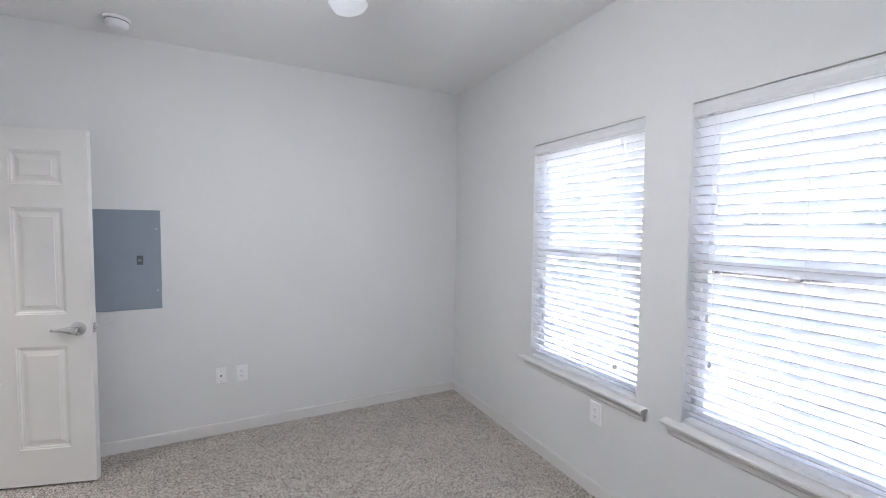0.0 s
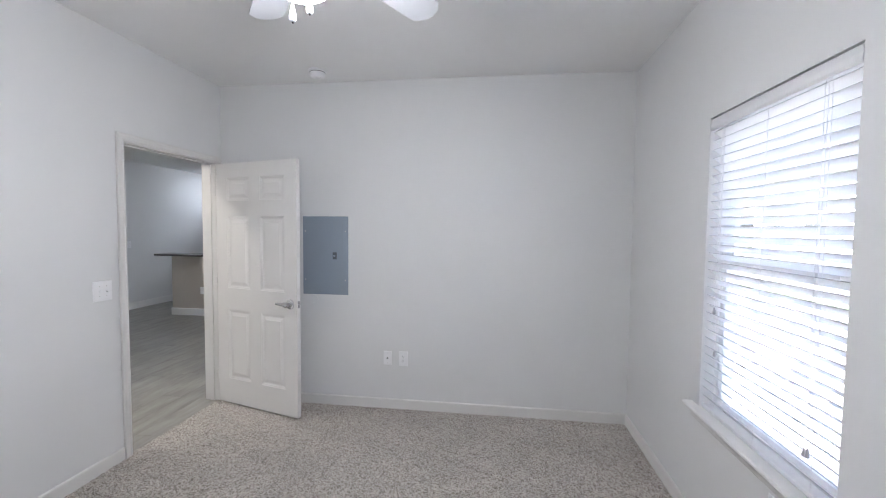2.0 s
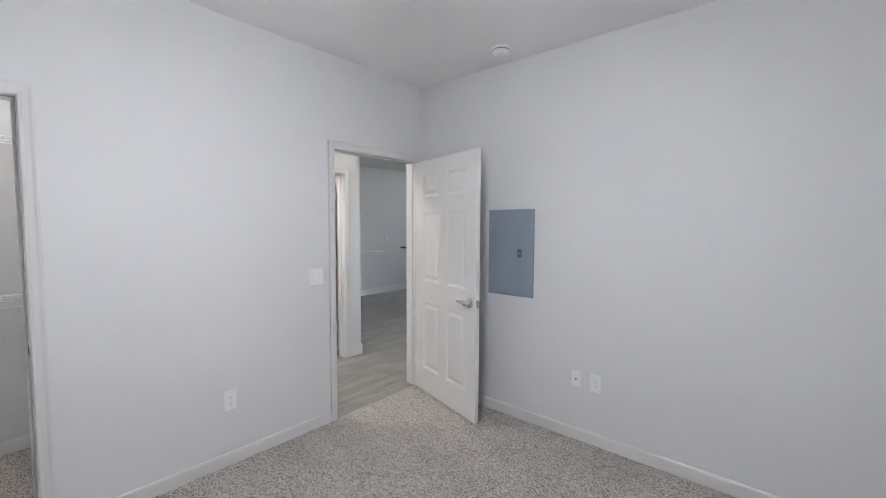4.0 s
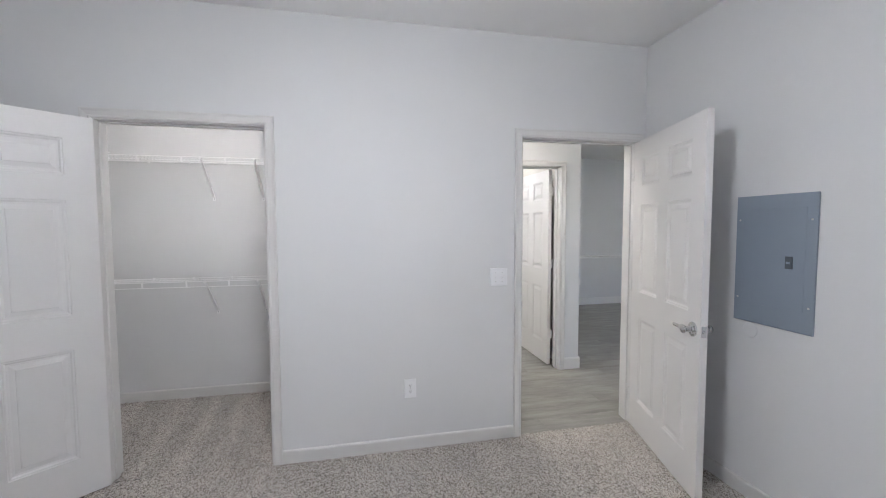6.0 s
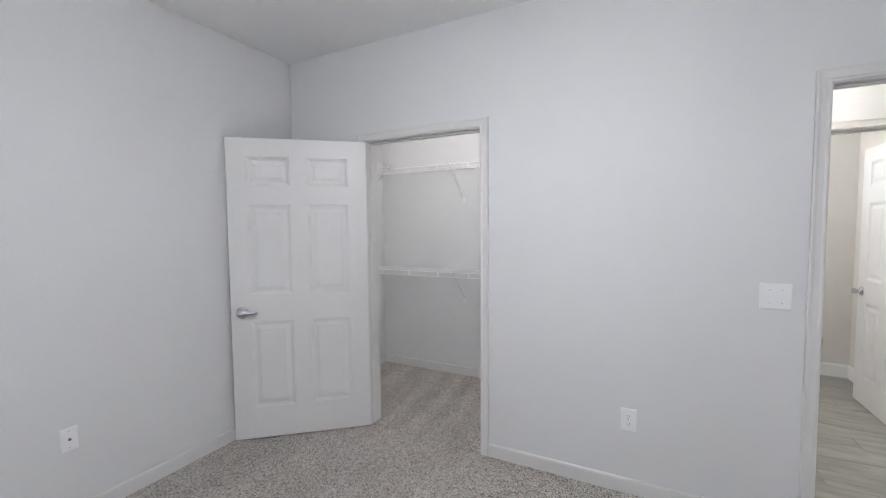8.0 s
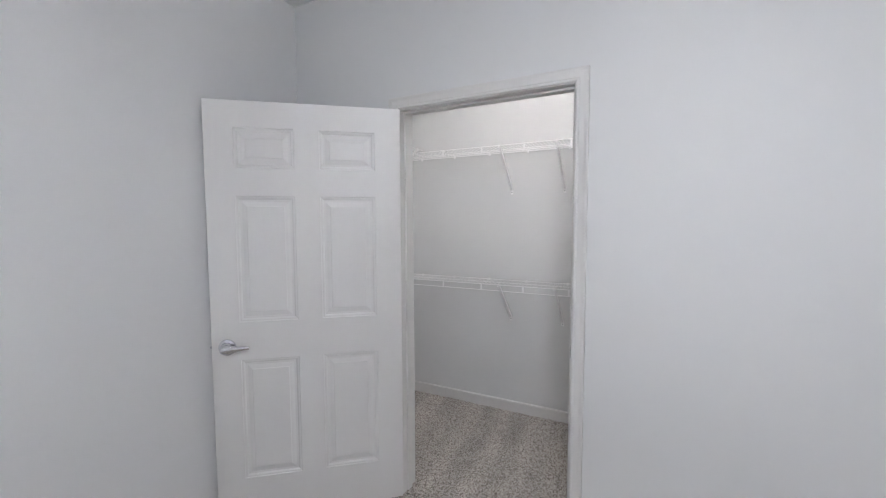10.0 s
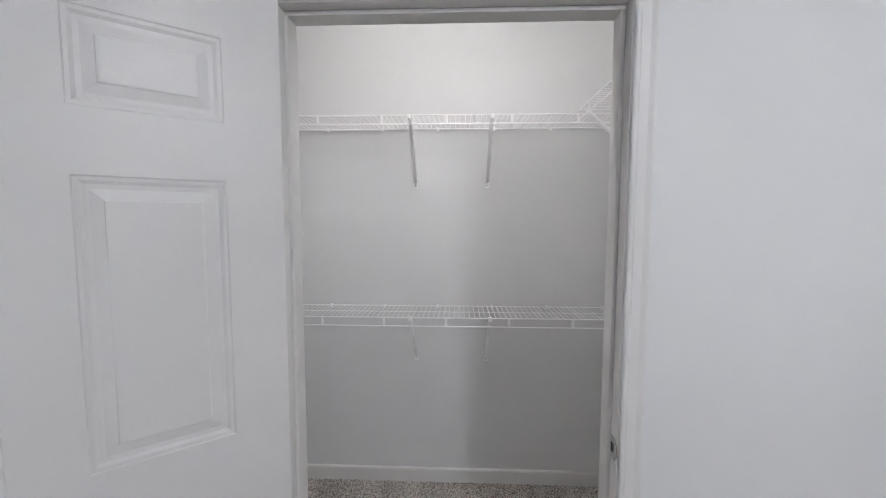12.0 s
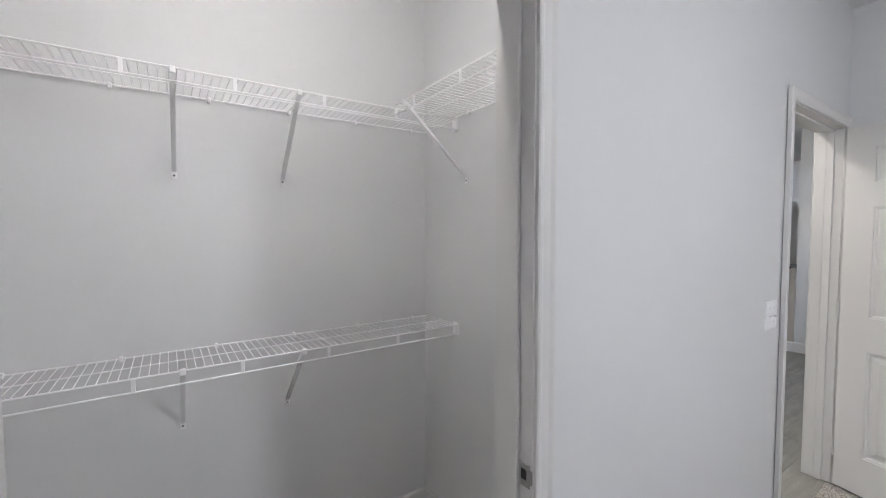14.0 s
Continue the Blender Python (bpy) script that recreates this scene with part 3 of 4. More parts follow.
def blind(y0, y1, z0, z1, label):
    b = thing("window_blind", label, "blind", "blinds in the bedroom windows")
    y0, y1 = y0 + 0.006, y1 - 0.006
    xc = EAST + 0.033
    bm = bmesh.new()
    val = [(0.004, -0.009), (0.000, -0.012), (0.002, -0.030), (0.000, -0.050), (0.003, -0.062), (0.010, -0.062), (0.010, -0.010)]
    extrude_profile(bm, val, lambda p, q, s: (EAST + p, s, z1 + q), y0, y1)
    part("valance", bm, M_VALANCE, b, "white moulded valance")
    box_part("headrail", (EAST + 0.012, y0 - 0.004, z1 - 0.042), (EAST + 0.056, y1 + 0.004, z1 - 0.0015), M_VINYL_FRAME, b, 0.002)
    # one slat: a shallow crowned section
    bm = bmesh.new()
    sec = []
    w = 0.0252
    for k in range(7):
        u = -1 + 2 * k / 6
        sec.append((u * w, 0.0022 * (1 - u * u) + 0.0018))
    for k in range(7):
        u = 1 - 2 * k / 6
        sec.append((u * w, 0.0022 * (1 - u * u) - 0.0018))
    extrude_profile(bm, sec, lambda p, q, s: (p, s, q), -(y1 - y0) / 2 + 0.004, (y1 - y0) / 2 - 0.004)
    me = mesh_of("slat", bm, M_SLAT, True)
    me.materials.append(M_SLATEDGE_SHADE)
    # room-side edge faces are coloured grey to stand in for the shadow line
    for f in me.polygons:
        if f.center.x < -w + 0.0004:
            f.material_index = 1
    top, bot, n = z1 - 0.085, z0 + 0.050, 32
    rng = random.Random(3)
    for k in range(n):
        z = top + (bot - top) * k / (n - 1)
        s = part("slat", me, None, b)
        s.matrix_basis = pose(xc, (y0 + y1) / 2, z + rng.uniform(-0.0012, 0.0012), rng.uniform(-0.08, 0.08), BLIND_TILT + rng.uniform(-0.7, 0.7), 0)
    bm = bmesh.new()
    add_box(bm, (xc - 0.026, y0 + 0.004, z0 + 0.004), (xc + 0.026, y1 - 0.004, z0 + 0.024), 0.004)
    part("bottom_rail", bm, M_SLAT, b, "white bottom rail")
    for k in (0.13, 0.5, 0.87):
        y = y0 + (y1 - y0) * k
        bm = bmesh.new()
        for x in (xc - 0.0262, xc + 0.0262):
            add_cyl(bm, (x, y, z0 + 0.028), (x, y, z1 - 0.048), 0.0009, None, 6)
        part("ladder_cord", bm, M_WIRE, b)
    # lift cords with tassels near one side, tilt cords with tassels near the other
    for y, zt in ((y0 + 0.13, z0 + 0.165), (y0 + 0.145, z0 + 0.160), (y1 - 0.085, z1 - 0.92), (y1 - 0.105, z1 - 1.12)):
        bm = bmesh.new()
        add_cyl(bm, (EAST + 0.008, y, zt), (EAST + 0.012, y, z1 - 0.055), 0.0010, None, 6)
        c = part("lift_cord", bm, M_WIRE, b)
        bm = bmesh.new()
        add_lathe(bm, [(0.002, 0.0), (0.004, -0.004), (0.007, -0.022), (0.0075, -0.030), (0.004, -0.033)], (EAST + 0.008, y, zt), 12)
        part("tassel", bm, M_TASSEL, c, "", True)
    return b


BLIND_TILT = 37.0
# grey on white slats: the edge's shade put into its colour
M_SLATEDGE_SHADE = material("slat_edge_shade", (0.50, 0.50, 0.52), 0.5)[0]
M_VALANCE = paint("valance_white", (0.72, 0.72, 0.73), 0.45, 0.02, 0.04)
M_TASSEL = material("grey_tassel", (0.45, 0.45, 0.46), 0.5)[0]
blind(*WIN1, *WINZ, "white two-inch horizontal blind lowered over the window")
blind(*WIN2, *WINZ, "white two-inch horizontal blind lowered, slats open")


# ---- ceiling fan ----
def ceiling_fan(x, y):
    f = thing("ceiling_fan", "white five-blade ceiling fan with a lit bowl light", "ceiling fan")
    bm = bmesh.new()
    add_lathe(bm, [(0.068, CEIL), (0.066, CEIL - 0.020), (0.045, CEIL - 0.048), (0.016, CEIL - 0.055), (0.014, CEIL - 0.09)], (x, y, 0), 32)
    part("canopy", bm, M_FAN, f, "", True)
    bm = bmesh.new()
    add_lathe(bm, [(0.020, CEIL - 0.085), (0.060, CEIL - 0.100), (0.105, CEIL - 0.125), (0.112, CEIL - 0.165), (0.112, CEIL - 0.225), (0.095, CEIL - 0.255), (0.060, CEIL - 0.270), (0.058, CEIL - 0.315)], (x, y, 0), 40)
    part("motor_housing", bm, M_FAN, f, "", True)
    bm = bmesh.new()
    add_lathe(bm, [(0.056, CEIL - 0.312), (0.120, CEIL - 0.330), (0.142, CEIL - 0.345), (0.142, CEIL - 0.380)], (x, y, 0), 40)
    part("light_fitter", bm, M_FAN, f, "", True)
    bm = bmesh.new()
    prof = [(0.134, CEIL - 0.366)]
    for k in range(1, 10):
        t = k / 9 * math.pi / 2
        prof.append((0.134 * math.cos(t), CEIL - 0.366 - 0.118 * math.sin(t)))
    add_lathe(bm, prof, (x, y, 0), 40)
    part("bowl", bm, M_BOWL, f, "lit white opal glass bowl", True)
    for dx, dy, z, r in ((-0.022, -0.002, 2.166, 0.0085), (0.006, 0.057, 2.219, 0.0085)):
        bm = bmesh.new()
        add_cyl(bm, (x + dx, y + dy, z + 0.05), (x + dx, y + dy, CEIL - 0.440), 0.0012, None, 6)
        c = part("pull_chain", bm, M_WIRE, f)
        bm = bmesh.new()
        add_lathe(bm, [(0.003, z + 0.055), (0.005, z + 0.045), (0.0105, z + 0.020), (0.0115, z + 0.008), (0.008, z + 0.001), (0.003, z)], (x + dx, y + dy, 0), 16)
        k = part("pull_knob", bm, M_FAN, c, "", True)
        bm = bmesh.new()
        add_cyl(bm, (x + dx, y + dy, z - 0.004), (x + dx, y + dy, z + 0.0005), 0.0028, 0.003, 10)
        k.parent = f
        part("knob_tip", bm, M_DARK, k, "dark metal tip")
    # a blade with a chamfered tip, pitched on an iron
    bm = bmesh.new()
    out = [(0.17, -0.052), (0.52, -0.072), (0.582, -0.072), (0.594, -0.068), (0.622, -0.042), (0.632, -0.022), (0.634, 0.0), (0.632, 0.022), (0.622, 0.042), (0.594, 0.068), (0.582, 0.072), (0.52, 0.072), (0.17, 0.052)]
    lo = [bm.verts.new((a, b, -0.003)) for a, b in out]
    hi = [bm.verts.new((a, b, 0.003)) for a, b in out]
    bm.faces.new(lo[::-1])
    bm.faces.new(hi)
    for k in range(len(out)):
        bm.faces.new((lo[k], lo[(k + 1) % len(out)], hi[(k + 1) % len(out)], hi[k]))
    blade_me = mesh_of("blade", bm, M_FAN)
    bm = bmesh.new()
    add_box(bm, (0.085, -0.018, -0.012), (0.18, 0.018, -0.004), 0.002)
    add_box(bm, (0.16, -0.042, -0.010), (0.235, 0.042, -0.0035), 0.003)
    iron_me = mesh_of("blade_iron", bm, M_FAN)
    for k in range(5):
        m = pose(x, y, 2.440, 0, 0, 58 + 72 * k) @ pose(0, 0, 0, -12, 0, 0)
        p = part("blade", blade_me, None, f)
        p.matrix_basis = m
        part("blade_iron", iron_me, None, p)
    return f


ceiling_fan(0.466, 1.687)


# ---- wall plates, detector, panel ----
def on_wall(side, u, z):
    """A pose whose local x runs along the wall, y out of it and z up."""
    if side == "north":
        return pose(u, NORTH, z, 0, 0, 180)
    if side == "south":
        return pose(u, SOUTH, z, 0, 0, 0)
    if side == "west":
        return pose(WEST, u, z, 0, 0, -90)
    if side == "east":
        return pose(EAST, u, z, 0, 0, 90)
    if side == "far":
        return pose(FAR_W, u, z, 0, 0, -90)


def plate(parent, w, h):
    bm = bmesh.new()
    a = [(-w / 2, -h / 2), (w / 2, -h / 2), (w / 2, h / 2), (-w / 2, h / 2)]
    rings = []
    for s, y in ((0, 0), (0, 0.003), (0.004, 0.0058), (0.006, 0.006)):
        rings.append([bm.verts.new((px - math.copysign(s, px), y, pz - math.copysign(s, pz))) for px, pz in a])
    for p, q in zip(rings, rings[1:]):
        for k in range(4):
            bm.faces.new((p[k], p[(k + 1) % 4], q[(k + 1) % 4], q[k]))
    bm.faces.new(rings[-1])
    bm.faces.new(rings[0])
    return part("plate", bm, M_PLATE, parent)


def screw(parent, x, z, y=0.006):
    bm = bmesh.new()
    add_lathe(bm, [(0.0034, 0), (0.003, 0.001), (0.001, 0.0013)], (x, y, z), 12, "y")
    part("screw", bm, M_SCREW, parent)


def outlet(side, u, z, label):
    o = thing("wall_outlet", label, "outlet", "outlets on the walls", m=on_wall(side, u, z))
    plate(o, 0.078, 0.124)
    screw(o, 0, 0)
    for dz in (-0.0195, 0.0195):
        bm = bmesh.new()
        out = [(0.0165 * math.cos(t), max(-0.0135, min(0.0135, 0.0165 * math.sin(t)))) for t in [2 * math.pi * k / 24 for k in range(24)]]
        a = [bm.verts.new((x, 0.0055, dz + q)) for x, q in out]
        b = [bm.verts.new((x, 0.0075, dz + q)) for x, q in out]
        for k in range(24):
            bm.faces.new((a[k], a[(k + 1) % 24], b[(k + 1) % 24], b[k]))
        bm.faces.new(b)
        r = part("receptacle", bm, M_PLATE, o)
        for x, w, h in ((-0.0063, 0.0022, 0.008), (0.0063, 0.0022, 0.0065)):
            box_part("slot", (x - w / 2, 0.0074, dz + 0.003 - h / 2), (x + w / 2, 0.0079, dz + 0.003 + h / 2), M_DARK, r, 0)
        bm = bmesh.new()
        add_lathe(bm, [(0.0027, 0.0074), (0.0027, 0.0079)], (0, 0, dz - 0.0075), 10, "y")
        part("ground_hole", bm, M_DARK, r)
    return o


outlet("north", 0.340, 0.427, "white duplex wall outlet above the baseboard")
outlet("west", 2.012, 0.404, "white duplex wall outlet between closet and doorway")
outlet("east", 2.035, 0.476, "white duplex wall outlet under the window sill")
outlet("far", 5.57, 0.42, "white duplex wall outlet below the chair rail")



def coax_plate(side, u, z, label):
    cx = thing("coax_plate", label, "wall plate", "cable plates on the walls", m=on_wall(side, u, z))
    plate(cx, 0.070, 0.116)
    bm = bmesh.new()
    add_lathe(bm, [(0.0065, 0.006), (0.0065, 0.009), (0.0048, 0.009), (0.0048, 0.015)], (0, 0, 0), 12, "y")
    part("socket", bm, M_LATCH, cx, "dark threaded cable socket")
    screw(cx, 0, 0.042)
    screw(cx, 0, -0.042)
    return cx


coax_plate("north", 0.205, 0.428, "white wall plate with a single cable socket beside an outlet")
coax_plate("south", 0.174, 0.425, "white wall plate with a single cable socket on the plain wall")


def light_switch(side, u, z, label, toggles=2):
    w = 0.072 + 0.046 * (toggles - 1)
    s = thing("light_switch", label, "light switch", m=on_wall(side, u, z))
    plate(s, w + 0.003, 0.122)
    for k in range(toggles):
        x = (k - (toggles - 1) / 2) * 0.046
        box_part("toggle_slot", (x - 0.0052, 0.0058, -0.012), (x + 0.0052, 0.0066, 0.012), M_PLATE, s, 0.0003)
        bm = bmesh.new()
        add_box(bm, (x - 0.004, 0.006, -0.009), (x + 0.004, 0.018, -0.0005), 0.0012)
        for v in bm.verts:
            if v.co.y > 0.012:
                v.co.z = v.co.z * (-1 if k % 2 else 1) * 0.7 + (0.004 if k % 2 else -0.003)
        part("toggle", bm, M_PLATE, s)
        screw(s, x, 0.030)
        screw(s, x, -0.030)
    return s


light_switch("west", 2.618, 1.118, "white double toggle light switch beside the doorway")
light_switch("far", 6.92, 1.173, "white light switch on the living room wall", 1)

sd = thing("smoke_detector", "white round smoke detector on the ceiling", "smoke detector")
sx, sy = -0.29, 3.475
bm = bmesh.new()
add_lathe(bm, [(0.066, CEIL), (0.066, CEIL - 0.012), (0.061, CEIL - 0.016)], (sx, sy, 0), 40)
part("base", bm, M_PLATE, sd, "", True)
bm = bmesh.new()
add_lathe(bm, [(0.058, CEIL - 0.0155), (0.058, CEIL - 0.022), (0.055, CEIL - 0.042), (0.046, CEIL - 0.052), (0.028, CEIL - 0.057), (0.001, CEIL - 0.058)], (sx, sy, 0), 40)
part("cover", bm, M_PLATE, sd, "", True)
bm = bmesh.new()
add_lathe(bm, [(0.0582, CEIL - 0.0165), (0.0592, CEIL - 0.0185), (0.0582, CEIL - 0.0205)], (sx, sy, 0), 40)
part("vent_slot", bm, M_DARK, sd)
bm = bmesh.new()
add_lathe(bm, [(0.009, CEIL - 0.052), (0.009, CEIL - 0.060), (0.006, CEIL - 0.061)], (sx + 0.02, sy - 0.01, 0), 16)
part("test_button", bm, M_PLATE, sd)

ep = thing("electrical_panel", "blue-grey enamelled steel electrical panel set in the wall", "electrical panel", m=on_wall("north", -0.337, 1.282))
pw, ph = 0.199, 0.331
bm = bmesh.new()
add_box(bm, (-pw, 0.0, -ph), (pw, 0.012, ph), 0.003, 2)
part("cover", bm, M_PANEL, ep)
bm = bmesh.new()
add_box(bm, (-pw + 0.045, 0.0115, -ph + 0.10), (pw - 0.045, 0.0130, ph - 0.07), 0.0010)
pdoor = part("panel_door", bm, M_PANEL, ep)
bm = bmesh.new()
add_box(bm, (-0.101, 0.0125, -0.031), (-0.066, 0.0165, 0.029), 0.001)
lt = part("latch", bm, M_LATCH, pdoor, "dark grey slide latch")
box_part("latch_tab", (-0.091, 0.0165, -0.007), (-0.073, 0.021, 0.004), M_PANEL, lt, 0.001)
for x in (-pw + 0.022, pw - 0.022):
    for z in (ph - 0.125, -ph + 0.125):
        bm = bmesh.new()
        add_lathe(bm, [(0.0052, 0.0115), (0.0052, 0.013), (0.003, 0.0145)], (x, 0, z), 12, "y")
        part("screw", bm, M_SCREW, ep)

wb = thing("wall_bumper", "white round wall bumper behind the door lever", "door stop", m=on_wall("north", -0.445, 0.905))
bm = bmesh.new()
add_lathe(bm, [(0.040, 0.0), (0.040, 0.001), (0.038, 0.0025), (0.028, 0.0028), (0.024, 0.0024), (0.001, 0.0022)], (0, 0, 0), 32, "y")
part("disc", bm, M_WALL, wb, "", True)


# ---- closet shelving ----
def wire_shelf(label, length, depth, brackets, m, ends=(True, True), tie=0.325):
    """Local x along the wall, y out from it, z up; the deck lies at z = 0."""
    s = thing("wire_shelf", label, "shelf", "wire shelves in the closet", m=m)
    R, r, lip = 0.0032, 0.0014, 0.042
    for nm, y, z, rad in (("back_rod", 0.012, -0.004, R), ("middle_rod", depth * 0.5, -0.005, 0.0026), ("front_rod", depth, 0.0, R), ("lip_rod", depth + 0.001, -lip, R)):
        bm = bmesh.new()
        add_cyl(bm, (0.004, y, z), (length - 0.004, y, z), rad, None, 8)
        part(nm, bm, M_WIRE, s)
    bm = bmesh.new()
    add_cyl(bm, (0, 0.010, -0.0005), (0, depth, 0.0025), r, None, 6)
    wire_me = mesh_of("deck_wire", bm, M_WIRE, True)
    n = int(length / 0.0254)
    for k in range(n + 1):
        part("deck_wire", wire_me, None, s).location.x = 0.008 + (length - 0.016) * k / n
    x = tie
    while x < length - 0.02:
        bm = bmesh.new()
        add_box(bm, (x - 0.006, depth - 0.0015, -lip), (x + 0.006, depth + 0.0035, 0.0), 0.001)
        part("lip_tie", bm, M_WIRE, s)
        x += 0.305
    for i in range(int(length / 0.30) + 1):
        x = 0.09 + i * 0.30
        if x < length - 0.03:
            bm = bmesh.new()
            add_box(bm, (x - 0.006, 0.0, -0.016), (x + 0.006, 0.017, 0.004), 0.002)
            part("wall_clip", bm, M_WIRE, s)
    for i, x in enumerate((0.0, length)):
        if ends[i]:
            g = 1 if i == 0 else -1
            bm = bmesh.new()
            add_box(bm, (x, depth - 0.040, -lip - 0.008), (x + g * 0.004, depth + 0.008, 0.010), 0.0012)
            add_box(bm, (x + g * 0.004, depth - 0.012, -lip - 0.006), (x + g * 0.018, depth + 0.006, 0.006), 0.002)
            part("end_bracket", bm, M_WIRE, s)
    for x in brackets:
        bm = bmesh.new()
        top, foot = Vector((x, depth - 0.008, -0.012)), Vector((x, 0.008, -0.290))
        d = (foot - top).normalized()
        nrm = d.cross(Vector((1, 0, 0))).normalized()
        # a channel-shaped strut: a web with two flanges
        for o, wy, wn in ((0.0, 0.0065, 0.0012), (-0.0065, 0.0012, 0.006), (0.0065, 0.0012, 0.006)):
            vs = []
            for e in (top, foot):
                for a, c in ((-1, -1), (1, -1), (1, 1), (-1, 1)):
                    vs.append(bm.verts.new(e + Vector((o + a * wy, 0, 0)) + nrm * (c * wn + (0.005 if o else 0))))
            for q in range(4):
                bm.faces.new((vs[q], vs[(q + 1) % 4], vs[4 + (q + 1) % 4], vs[4 + q]))
            bm.faces.new(vs[:4])
            bm.faces.new(vs[4:])
        add_box(bm, (x - 0.0085, depth - 0.012, -0.016), (x + 0.0085, depth + 0.004, 0.005), 0.002)
        add_box(bm, (x - 0.0095, 0.0, -0.318), (x + 0.0095, 0.003, -0.282), 0.001)
        br = part("bracket", bm, M_WIRE, s, "white steel support strut")
        bm = bmesh.new()
        add_lathe(bm, [(0.004, 0.003), (0.003, 0.0048), (0.001, 0.005)], (x, 0, -0.304), 10, "y")
        part("screw", bm, M_LATCH, br)
    return s


BACK = pose(CLO_BACK, CLO_R, 0, 0, 0, -90)    # local x runs south along the back wall
span = CLO_R - CLO_L
marks = [CLO_R - 0.899, CLO_R - 0.509]
wire_shelf("white vinyl-coated wire shelf on the closet back wall, upper", span, 0.298, marks, BACK @ pose(0, 0, 2.001))
wire_shelf("white vinyl-coated wire shelf on the closet back wall, lower", span, 0.298, marks, BACK @ pose(0, 0, 1.034))
# returns along the two side walls at the upper level
ret = -1.412 - (CLO_BACK + 0.296)
wire_shelf("white wire return shelf on the closet side wall", ret, 0.325, [ret - 0.07], pose(WEST - WALL - 0.01, CLO_R, 2.016, 0, 0, 180), (True, False))
wire_shelf("white wire return shelf on the closet side wall", ret, 0.325, [0.07], pose(CLO_BACK + 0.296, CLO_L, 2.016, 0, 0, 0), (False, True))


# ---- flush ceiling lights ----
def ceiling_light(label, x, y, mat, r=0.14, z=CEIL):
    c = thing("ceiling_light", label, "ceiling light")
    bm = bmesh.new()
    add_lathe(bm, [(r + 0.012, z), (r + 0.012, z - 0.018), (r, z - 0.022)], (x, y, 0), 32)
    part("base", bm, M_FAN, c, "", True)
    bm = bmesh.new()
    add_lathe(bm, [(r, z - 0.021), (r * 0.96, z - 0.045), (r * 0.75, z - 0.072), (r * 0.35, z - 0.086), (0.001, z - 0.089)], (x, y, 0), 32)
    part("diffuser", bm, mat, c, "lit opal diffuser", True)
    return c


ceiling_light("lit round flush light on the closet ceiling", -1.53, 0.66, M_CLOSETLAMP, 0.10)
ceiling_light("lit round flush light on the hall ceiling", -1.90, 2.7, M_HALLLAMP, z=2.668)
ceiling_light("lit round flush light in the small side room", -3.2, 2.7, M_BATHLAMP, z=2.668)
# added out of view to brighten the living room and the bar's half wall
ceiling_light("unseen round fill light added on the living room ceiling", -2.5, 5.1, M_LIVFILL, 0.16, 2.668)


# ---- hall, living room and kitchen beyond the doorway ----
bm = bmesh.new()
rail = [(0, 0.055), (0.010, 0.055), (0.022, 0.048), (0.024, 0.040), (0.016, 0.032), (0.012, 0.018), (0.018, 0.010), (0.014, 0), (0, 0)]
extrude_profile(bm, rail, lambda p, q, s: (FAR_W + p, s, 0.855 + q), HALL_END, 6.85)
tagged(part("trim_chair_rail", bm, M_FARTRIM), "off-white moulded chair rail ending on the wall", "chair rail", kind="structure")
bm = bmesh.new()
extrude_profile(bm, rail, lambda p, q, s: (s, HALL_END + p, 0.855 + q), FAR_W + 0.026, HALL_W)
tagged(part("trim_chair_rail", bm, M_FARTRIM), "off-white moulded chair rail stopping at the wall's corner", "chair rail", kind="structure")

baseboard("y", 6.70, -1, -2.272, WEST - WALL, M_FARTRIM, 1.45)
bar = thing("breakfast_bar", "painted half wall with a dark stone bar top", "bar counter")
box_part("half_wall", (-4.385, 6.69, 0.0), (-2.274, 6.81, 1.015), M_BAR, bar, 0.003)
bm = bmesh.new()
add_box(bm, (-4.545, 6.50, 1.016), (-2.274, 6.87, 1.050), 0.008, 3)
part("bar_top", bm, M_GRANITE, bar, "dark speckled granite bar top")
bm = bmesh.new()
extrude_profile(bm, BASE, lambda p, q, s: (s, 6.69 - p, q * 1.4), -4.398, -2.274)
extrude_profile(bm, BASE, lambda p, q, s: (-4.385 - p, s, q * 1.4), 6.69, 6.81)
part("baseboard", bm, M_FARTRIM, bar, "off-white baseboard")
kb = thing("kitchen_base_cabinet", "dark brown wooden base cabinet behind the bar", "cabinet")
box_part("body", (-4.38, 6.815, 0.09), (-2.40, 7.40, 0.88), M_CAB, kb, 0.003)
box_part("toe_kick", (-4.36, 6.82, 0.0), (-2.40, 7.33, 0.09), M_BLACK, kb, 0.001)
for k in range(4):
    x = -4.36 + k * 0.49
    box_part("door", (x + 0.01, 7.40, 0.12), (x + 0.47, 7.42, 0.70), M_CAB, kb, 0.004)
    box_part("drawer", (x + 0.01, 7.40, 0.72), (x + 0.47, 7.42, 0.86), M_CAB, kb, 0.004)
wo = thing("wall_outlet", "white duplex outlet on the half wall of the bar", "outlet", "outlets on the walls", m=pose(-3.82, 6.69, 0.428, 0, 0, 180))
plate(wo, 0.075, 0.12)

